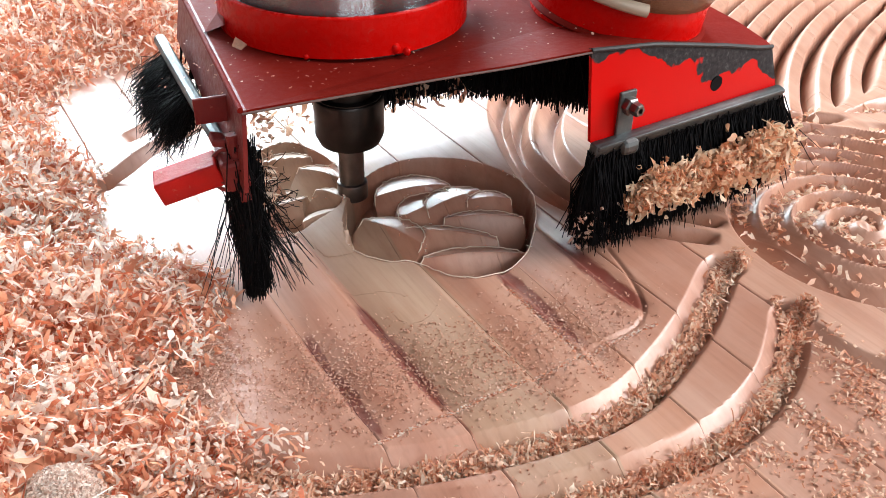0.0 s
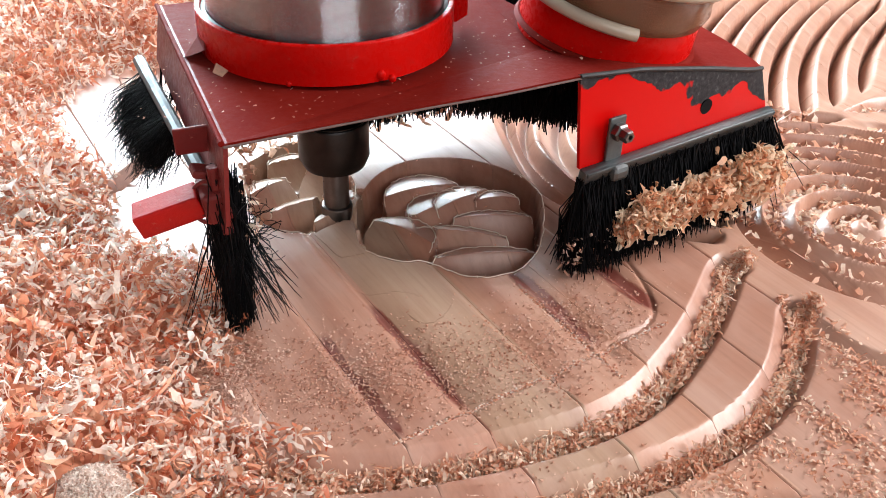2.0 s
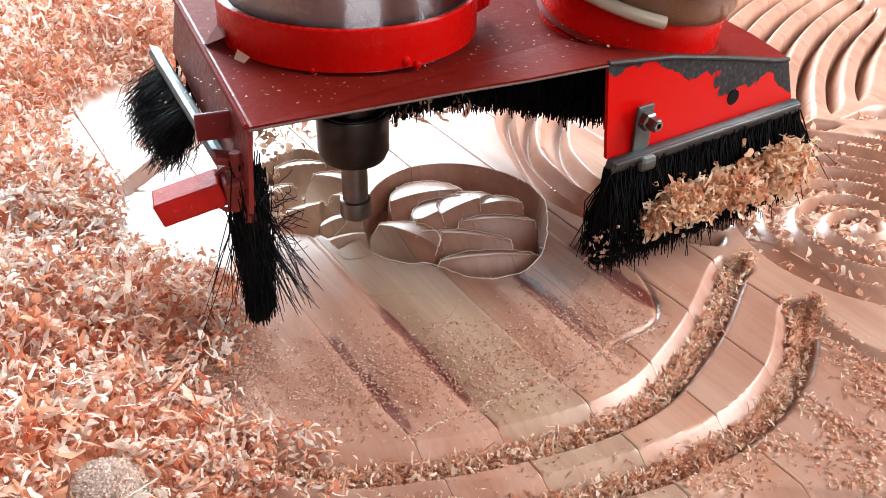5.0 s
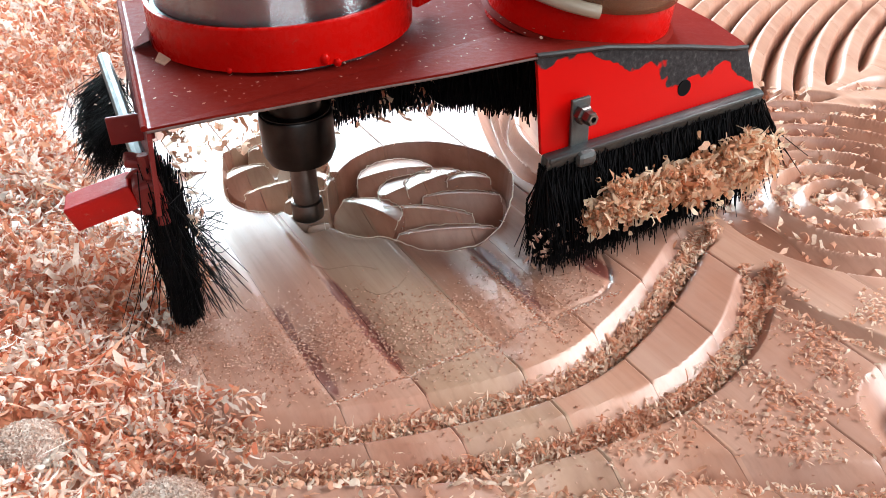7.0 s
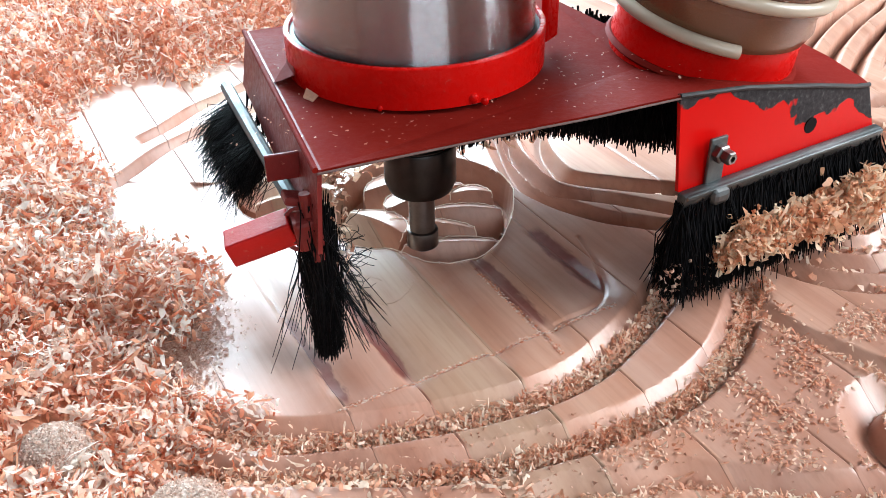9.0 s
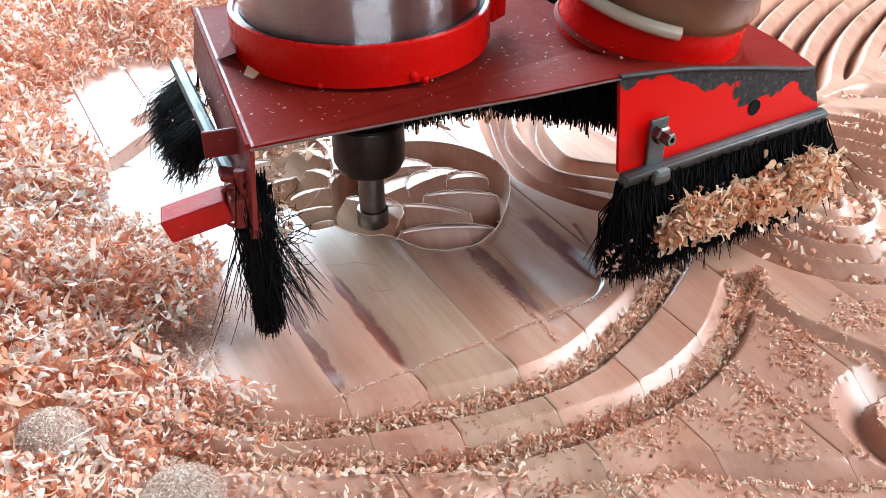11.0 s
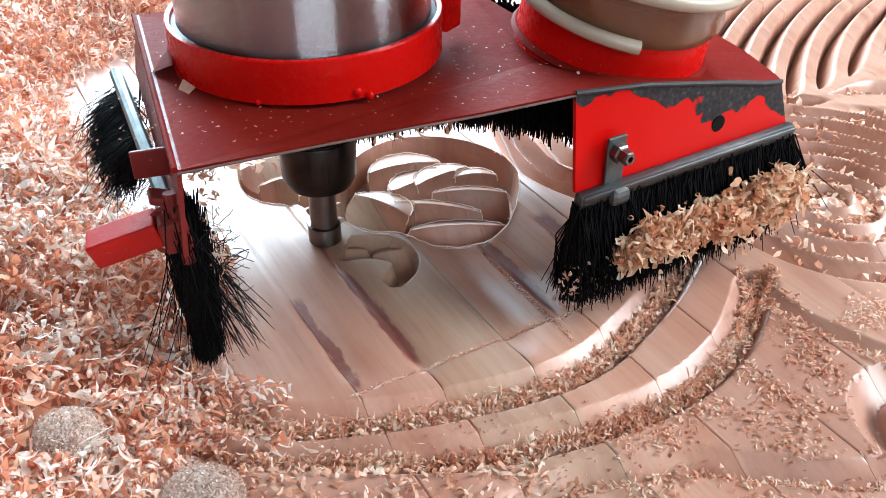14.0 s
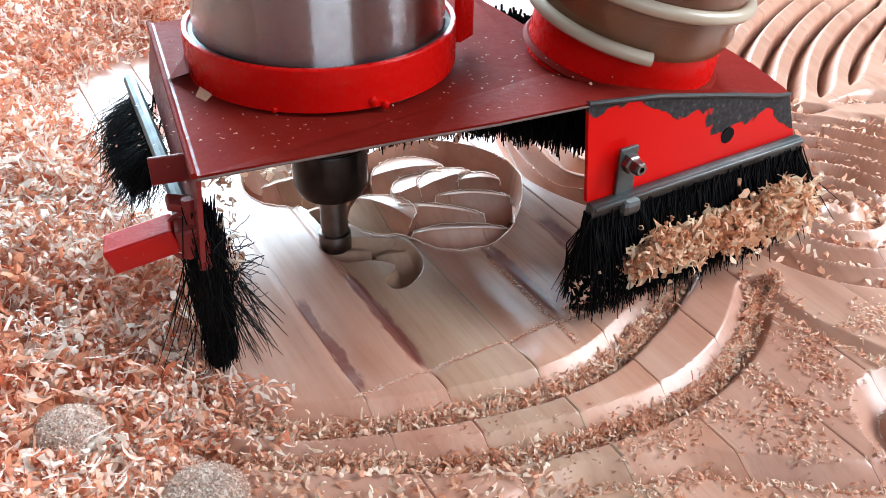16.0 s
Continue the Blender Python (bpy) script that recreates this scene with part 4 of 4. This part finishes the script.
    for i in range(4):
        bm.faces.new((rows[2][i], rows[2][i + 1], rows[5][i + 1], rows[5][i]))
    for r0 in (0, 1):
        for i in (0, 4):
            bm.faces.new((rows[r0][i], rows[r0 + 1][i], rows[r0 + 4][i], rows[r0 + 3][i]))
    part("front_panel", bm, CHIPPED, head, "bright red panel with paint chipped to dark steel", True)
    # worn lip along the fold
    bm = bmesh.new()
    tube(bm, [q + Vector((0, 0, -0.0004)) for q in top], 0.0013, 8)
    part("worn_fold", bm, BARE, head, "dark bare steel fold", True)
    # hole for a second bolt: a thin black disc paints its shaded inside
    hole = Vector((0.1506, 0.0132, 0.0765)) + OUT * 0.0004
    face = look(hole, hole + OUT * -1)
    bm = bmesh.new()
    lathe(bm, [(0.0044, -0.001), (0.0044, -0.00010), (0.0030, -0.00012), (0.0001, -0.00012)], face, 20)
    part("bolt_hole_disc", bm, BRISTLE, head, "black disc for the shade inside an empty bolt hole", True)
    # clamp tab with its bolt
    c = Vector((0.0926, -0.0243, 0.0800)) + OUT * 0.0022
    bm = bmesh.new()
    base = look(c, c - OUT)
    box(bm, (0.0110, 0.031, 0.0020), base @ pose(0, -0.0065, 0), 0.0006)
    box(bm, (0.0115, 0.0085, 0.0110), base @ pose(0, -0.0205, 0.0035), 0.0028)
    part("clamp_tab", bm, STEEL_DULL, head, "bare steel clamp tab")
    bm = bmesh.new()
    lathe(bm, [(0.0050, 0.0), (0.0050, 0.0036), (0.0042, 0.0044), (0.0036, 0.0044), (0.0036, 0.0085), (0.0030, 0.0095), (0.0016, 0.0095), (0.0014, 0.006)], base @ pose(0, 0.0015, 0.001), 6)
    part("bolt", bm, STEEL_GREY, head, "steel bolt with a nut")
    # strip of the front brush
    h0 = p0 + FRONT * -0.001 + OUT * 0.003 + Vector((0, 0, -0.0030))
    h1 = p0 + FRONT * 0.1435 + OUT * 0.003 + Vector((0, 0, -0.0030))
    bm = bmesh.new()
    box(bm, ((h1 - h0).length, 0.0062, 0.0078), pose(*((h0 + h1) / 2), 8, 0, 33), 0.0016)
    box(bm, ((h1 - h0).length - 0.002, 0.0030, 0.0030), pose(*((h0 + h1) / 2), 8, 0, 33) @ pose(0, -0.0026, 0.0022), 0.0010)
    part("brush_strip", bm, STEEL_CHANNEL, head, "dark dull steel channel holding the bristles", True)
    n = 9000
    t = rng.uniform(0, 1, n)
    roots = np.array(h0)[None] + t[:, None] * np.array(h1 - h0)[None] + rng.normal(0, 0.0014, (n, 3)) + (0, 0, -0.003)
    endk = np.clip((0.10 - t) / 0.10, 0, 1)
    far = np.clip((t - 0.90) / 0.10, 0, 1)
    side = rng.normal(0, 0.006, n)
    tips = roots + side[:, None] * np.array(OUT)[None] + ((rng.normal(0, 0.004, n) - endk * rng.uniform(-0.004, 0.003, n) + far * rng.uniform(0, 0.022, n))[:, None]) * np.array(FRONT)[None]
    tips[:, 2] = rng.uniform(0.0015, 0.013, n) + far * rng.uniform(0, 0.02, n)
    link_mesh("front_bristles", bristle_mesh("front_bristles", rng, roots, tips, 0.00045, 0.005), BRISTLE, head)
    # shavings caught in the bristles
    tufts = ((0.18, 0.030, 0.008, 90), (0.25, 0.035, 0.011, 190), (0.33, 0.033, 0.013, 240), (0.42, 0.033, 0.012, 210), (0.50, 0.034, 0.011, 170), (0.58, 0.033, 0.013, 220),
             (0.67, 0.031, 0.015, 280), (0.77, 0.033, 0.014, 260), (0.86, 0.034, 0.016, 300), (0.93, 0.031, 0.014, 220))
    c = []
    for t, zz, r, k in tufts:
        q = rng.normal(0, 0.38, (k, 3)) * r
        c.append(np.array(h0 + (h1 - h0) * t + OUT * 0.011)[None] + q[:, :1] * np.array(FRONT)[None] + np.abs(q[:, 1:2]) * 0.9 * np.array(OUT)[None] + np.column_stack([np.zeros((k, 2)), q[:, 2] + zz - h0.z]))
    c = np.vstack(c)
    v1, f1 = flakes(rng, np.vstack([c, c + rng.normal(0, 0.003, c.shape)]), 0.0085, 0.0023, 1.1, 3.4)
    v2, f2 = flakes(rng, c + (0, 0, -0.001), 0.0070, 0.0020, 1.1, 3.0)
    v, f = np.vstack([v1, v2]), np.vstack([f1, f2 + len(v1)])
    ob = link_mesh("caught_shavings", raw_mesh("caught_shavings", v, f), SHAVE_GOLD, head, "golden tan shavings caught in the bristles")
    ob["kind"] = "stuff"
    # dusty scraps at the brush's near end
    k = 70
    c = np.array(h0)[None] + rng.uniform(-0.012, 0.022, (k, 1)) * np.array(FRONT)[None] + rng.uniform(0.002, 0.010, (k, 1)) * np.array(OUT)[None]
    c[:, 2] = rng.uniform(0.006, 0.030, k)
    v, f = flakes(rng, c, 0.0060, 0.0016, 1.0, 2.4)
    link_mesh("caught_shavings", raw_mesh("caught_shavings", v, f), DUST, head, "brown scraps caught in the brush end")["kind"] = "stuff"

    # rear brushes under the plate
    n = 9500
    e0, e1 = np.array((-0.146, 0.050, 0.1025)), np.array((0.010, 0.120, 0.1025))
    e2 = np.array((0.160, 0.080, 0.084))
    t = rng.uniform(0, 1, n)
    k = rng.uniform(0, 1, n) < 0.55
    roots = np.where(k[:, None], e0 + t[:, None] * (e1 - e0), e1 + t[:, None] * (e2 - e1)) + rng.normal(0, 0.002, (n, 3))
    tips = roots + rng.normal(0, 0.006, (n, 3))
    tips[:, 2] = rng.uniform(0.016, 0.034, n) + np.where(k, 0.004 + 0.028 * np.clip((0.55 - t) / 0.25, 0, 1), 0.004)
    link_mesh("rear_bristles", bristle_mesh("rear_bristles", rng, roots, tips, 0.0009), BRISTLE, head)
    n = 420
    t = rng.uniform(0, 1, n)
    c = e0 + t[:, None] * (e1 - e0) + np.column_stack([rng.uniform(0, 0.01, n), rng.uniform(-0.014, -0.004, n), rng.uniform(-0.085, -0.004, n)])
    v, f = flakes(rng, c, 0.0075, 0.0025, 0.8)
    ob = link_mesh("caught_shavings", raw_mesh("caught_shavings", v, f), SHAVE_TAN, head, "tan shavings caught in the bristles")
    ob["kind"] = "stuff"

    # collar and spindle, with a black ring painted in as the dark gap between
    ax = pose(AXIS.x, AXIS.y, 0)
    bm = bmesh.new()
    lathe(bm, [(0.0665, z), (0.0665, 0.1310), (0.0660, 0.1316), (0.0640, 0.1316), (0.0636, 0.1310), (0.0636, z)], ax, 96, True)
    part("collar", bm, RED, head, "glossy bright red steel ring", True)
    for ang, r, zz, size in ((-62, 0.0662, 0.1145, 0.0026), (-100, 0.0665, 0.1122, 0.0014), (-57, 0.0672, 0.1120, 0.0020)):
        bm = bmesh.new()
        bmesh.ops.create_icosphere(bm, subdivisions=2, radius=size, matrix=ax @ pose(r * math.cos(radians(ang)), r * math.sin(radians(ang)), zz) @ Matrix.Diagonal((1, 0.7, 1.1, 1)))
        part("weld_bead", bm, RED, head, smooth=True)
    bm = bmesh.new()
    lathe(bm, [(0.0634, 0.1125), (0.0634, 0.1300), (0.0612, 0.1305), (0.0612, 0.1125)], ax, 64, True)
    part("gap_ring", bm, GAP_BLACK, head, smooth=True)
    bm = bmesh.new()
    lathe(bm, [(0.030, 0.096), (0.060, 0.097), (0.0610, 0.099), (0.0610, 0.36), (0.058, 0.362)], ax, 128)
    part("spindle_body", bm, STEEL, head, "polished steel spindle housing", True)
    # torn strip of tape at the collar's side
    bm = bmesh.new()
    slab(bm, [(-0.1220, 0.010, z + 0.0004), (-0.1235, -0.016, z + 0.0004), (-0.112, -0.020, z + 0.006), (-0.1185, 0.012, 0.130)], (0.0007, 0.0003, 0.0))
    part("bent_tab", bm, RED_DUSTY, head)
    bm = bmesh.new()
    slab(bm, [(-0.105, -0.036, z + 0.002), (-0.1000, -0.0385, z + 0.001), (-0.098, -0.034, z + 0.002), (-0.104, -0.031, z + 0.0045)], 0.0005)
    part("stuck_shaving", bm, SHAVE_TAN, head)
    bm = bmesh.new()
    box(bm, (0.014, 0.004, 0.06), pose(0.014, 0.045, 0.142, 0, 0, 60), 0.001)
    part("bracket", bm, RED, head)

    # nut, shank and cutter
    bm = bmesh.new()
    lathe(bm, [(0.0140, 0.100), (0.0140, 0.078), (0.0165, 0.0775), (0.0165, 0.071), (0.0150, 0.0705), (0.0150, 0.064), (0.0190, 0.0635), (0.0190, 0.0600)], ax, 48)
    part("spindle_nose", bm, STEEL_BLACK, head, "blackened steel spindle nose", True)
    bm = bmesh.new()
    lathe(bm, [(0.0198, 0.0625), (0.0204, 0.0610), (0.0204, 0.0395), (0.0180, 0.0340), (0.0150, 0.0330), (0.0070, 0.0330)], ax, 64)
    part("collet_nut", bm, STEEL_BLACK, head, "black collet nut", True)
    bm = bmesh.new()
    lathe(bm, [(0.0076, 0.036), (0.0076, 0.0062), (0.0090, 0.0056), (0.0093, 0.0046), (0.0093, -0.0045), (0.0066, -0.0066), (0.0030, -0.0068)], ax, 40)
    part("cutter", bm, STEEL_GREY, head, "grey steel cutter with a flared end", True)

    # suction port and hose
    lean = pose(0.097, 0.054, 0.1035) @ pose(0, 0, 0, 3, 9, 0)
    bm = bmesh.new()
    lathe(bm, [(0.0500, -0.004), (0.0490, 0.038), (0.0470, 0.038), (0.0480, -0.004)], lean, 72, True)
    part("suction_port", bm, RED, head, "bright red suction pipe stub", True)
    bm = bmesh.new()
    lathe(bm, [(0.0505, -0.0010), (0.0525, 0.0008), (0.0508, 0.0030), (0.0494, 0.0030), (0.0494, -0.0010)], lean, 72, True)
    part("weld_seam", bm, RED_DUSTY, head, smooth=True)
    hose = bmesh.new()
    lathe(hose, [(0.0505, 0.020), (0.0530, 0.026), (0.0518, 0.032), (0.0535, 0.038), (0.0520, 0.045), (0.0540, 0.052), (0.0525, 0.060), (0.0545, 0.068),
                 (0.0530, 0.076), (0.0545, 0.084), (0.0535, 0.16), (0.0520, 0.16), (0.0500, 0.030)], lean, 72, True)
    hose_ob = part("hose", hose, HOSE, head, "translucent amber hose", True)
    bm = bmesh.new()
    pts = []
    for k in np.linspace(0, 5 * 2 * math.pi, 700):
        ang = radians(-87) - k
        pts.append(lean @ Vector((0.0552 * math.cos(ang), 0.0552 * math.sin(ang), 0.0225 + 0.0240 * k / (2 * math.pi))))
    tube(bm, pts, 0.0034, 12)
    part("spiral_rib", bm, HOSE_RIB, hose_ob, "cream plastic spiral rib", True)
    return head


HEAD = router_head()


# ---- what moves ----
HEAD_PATH = [
    (0, -0.0000, 0.0000, -0.0000),
    (0.3, 0.0002, 0.0112, -0.0012),
    (0.5, -0.0109, 0.0231, -0.0020),
    (0.75, -0.0151, 0.0268, -0.0019),
    (1, 0.0025, 0.0319, -0.0017),
    (1.2, 0.0079, 0.0170, -0.0021),
    (1.5, -0.0103, -0.0173, -0.0026),
    (1.75, -0.0201, -0.0281, -0.0030),
    (2, -0.0136, -0.0207, -0.0034),
    (2.2, 0.0003, 0.0001, -0.0030),
    (2.3, 0.0079, 0.0155, -0.0028),
    (2.5, 0.0004, 0.0346, -0.0024),
    (2.75, -0.0154, 0.0274, -0.0022),
    (3, -0.0101, 0.0224, -0.0020),
    (3.2, 0.0017, 0.0106, -0.0015),
    (3.3, 0.0011, 0.0036, -0.0013),
    (3.5, 0.0009, 0.0018, -0.0008),
    (3.7, 0.0014, 0.0031, 0.0067),
    (5.8, -0.0088, -0.0486, 0.0100),
    (6, -0.0090, -0.0480, 0.0022),
    (6.2, -0.0066, -0.0439, 0.0022),
    (6.3, 0.0007, -0.0369, 0.0023),
    (6.5, 0.0121, -0.0435, 0.0023),
    (6.75, 0.0024, -0.0401, 0.0020),
    (7, -0.0094, -0.0472, 0.0017),
    (7.2, -0.0077, -0.0480, 0.0062),
    (7.3, -0.0080, -0.0498, 0.0085),
    (7.5, 0.0034, -0.0523, 0.0130),
    (7.7, 0.0287, -0.0585, 0.0083),
    (7.8, 0.0269, -0.0612, 0.0060),
    (8, 0.0302, -0.0554, 0.0013),
    (8.2, 0.0369, -0.0559, 0.0011),
    (8.3, 0.0425, -0.0617, 0.0010),
    (8.5, 0.0440, -0.0796, 0.0008),
    (8.7, 0.0453, -0.0859, 0.0009),
    (8.8, 0.0502, -0.0852, 0.0010),
    (9, 0.0565, -0.0634, 0.0011),
    (9.2, 0.0312, -0.0534, 0.0012),
    (11.3, 0.0291, -0.0606, 0.0053),
    (11.5, 0.0305, -0.0564, 0.0099),
    (11.7, 0.0287, -0.0645, 0.0077),
    (11.8, 0.0249, -0.0703, 0.0067),
    (12, 0.0253, -0.0813, 0.0045),
    (12.2, 0.0249, -0.0850, 0.0027),
    (12.3, 0.0283, -0.0847, 0.0018),
    (12.5, 0.0394, -0.0958, 0.0000),
    (12.7, 0.0348, -0.1042, 0.0003),
    (12.8, 0.0353, -0.1046, 0.0004),
    (13, 0.0376, -0.0910, 0.0007),
    (13.2, 0.0264, -0.0875, 0.0037),
    (13.3, 0.0231, -0.0892, 0.0052),
    (13.5, 0.0257, -0.0816, 0.0082),
    (13.7, 0.0154, -0.0722, 0.0067),
    (13.8, -0.0000, -0.0710, 0.0060),
    (14, -0.0019, -0.0833, 0.0045),
    (14.2, -0.0024, -0.0853, 0.0030),
    (14.3, 0.0013, -0.0831, 0.0023),
    (14.5, 0.0191, -0.0802, 0.0008),
    (14.7, 0.0470, -0.0787, -0.0000),
    (14.8, 0.0527, -0.0928, -0.0005),
    (15, 0.0422, -0.1050, -0.0013),
    (15.2, 0.0381, -0.1039, -0.0011),
    (15.3, 0.0413, -0.1048, -0.0010),
    (15.5, 0.0525, -0.0907, -0.0008),
    (15.7, 0.0292, -0.0780, -0.0005),
    (15.8, 0.0162, -0.0796, -0.0004),
    (16, 0.0016, -0.0823, -0.0001),
]


def sliver(cells, step):
    """A piece of the uncut wood that fills part of the young leaf's outline."""
    c = cells.mean(0)
    bm = bmesh.new()
    back = pose(0, 0, 0, 0, 0, -32)
    squares = [(round(gx / step), round(gy / step)) for gx, gy in cells]
    spots = sorted({(ix + i, iy + j) for ix, iy in squares for i in (0, 1) for j in (0, 1)})
    high = relief(np.array([q[0] for q in spots]) * step, np.array([q[1] for q in spots]) * step, False)
    corner = {q: bm.verts.new(back @ Vector((q[0] * step - c[0], q[1] * step - c[1], h))) for q, h in zip(spots, high)}
    for ix, iy in squares:
        bm.faces.new((corner[ix, iy], corner[ix + 1, iy], corner[ix + 1, iy + 1], corner[ix, iy + 1]))
    low = bmesh.ops.extrude_face_region(bm, geom=bm.faces[:])
    bmesh.ops.translate(bm, verts=[v for v in low["geom"] if isinstance(v, bmesh.types.BMVert)], vec=(0, 0, -0.0060))
    ob = part("wood_sliver", bm, WOOD)
    co = np.empty(len(ob.data.vertices) * 3)
    ob.data.vertices.foreach_get("co", co)
    co = co.reshape(-1, 3) + (c[0] * CU + c[1] * SU, -c[0] * SU + c[1] * CU, 0)
    k = np.searchsorted(JOINTS, co[:, 0]) - 1
    mid = (np.array(JOINTS)[k] + np.array(JOINTS)[k + 1]) / 2
    set_rest(ob.data, np.column_stack([co[:, 0] - mid, co[:, 1] + 1.7 * k, co[:, 2]]))
    tagged(ob, "sliver of still uncut wood lying in the carving", "wood sliver", group="uncut slivers")
    return ob, c


def uncut_wood(outline, span):
    """A leaf that the cutter opens late: until then its outline is filled by slivers, flush with the face."""
    step = 0.001
    lo, hi = np.floor(outline.min(0) / step) - 3, np.ceil(outline.max(0) / step) + 3
    grid = np.array([(ix * step, iy * step) for ix in range(int(lo[0]), int(hi[0])) for iy in range(int(lo[1]), int(hi[1]))])
    d, _ = side_distance(grid[:, 0] + step / 2, grid[:, 1] + step / 2, np.vstack([outline, outline[:1]]))
    grid = grid[(inside(grid[:, 0], grid[:, 1], outline) | (np.abs(d) < 0.0014)) & ~inside(grid[:, 0], grid[:, 1], FLOWER) & ~inside(grid[:, 0], grid[:, 1], LEAVES)]
    owner = np.argmin(((grid[:, None] - np.array(span)[None]) ** 2).sum(-1), 1)
    return [sliver(grid[owner == k], step) for k in range(len(span))]


SLIVERS = uncut_wood(SPROUT, [(-0.062, -0.068), (-0.052, -0.071), (-0.041, -0.073), (-0.029, -0.076), (-0.015, -0.083), (-0.015, -0.100)])
SLIVERS += uncut_wood(LOBE, [(-0.066, -0.004), (-0.076, -0.014), (-0.066, -0.028), (-0.055, -0.042)])
CUT_AT = (15.6, 14.1, 13.9, 13.4, 12.7, 13.0, 1.45, 1.65, 4.6, 5.2)


def motions():
    walk(HEAD, [(t, pose(x, y, z)) for t, x, y, z in HEAD_PATH])
    for k, drift in enumerate(DRIFTS):
        t = 7.0 + 0.4 * k
        away = pose(0.020 + 0.006 * k, -0.036, -0.0125)
        walk(drift, [(0, pose(0, 0, 0)), (t, pose(0, 0, 0)), (t + 0.8, pose(0.012, -0.022, 0.001)), (t + 1.4, away), (16, away)])
    for k, ((ob, c), t) in enumerate(zip(SLIVERS, CUT_AT)):
        rest = pose(c[0], c[1], 0.00006 + 0.00002 * k, 0, 0, 32)
        x, y = -0.20 - 0.02 * k, -0.16 - 0.02 * k
        land = pose(x, y, 0.004, 0, 20, 60)
        walk(ob, [(0, rest), (t, rest), (t + 0.06, pose((c[0] + x) / 2, (c[1] + y) / 2, 0.03, 0, 40, 30)), (t + 0.13, land), (16.1, land)])


motions()
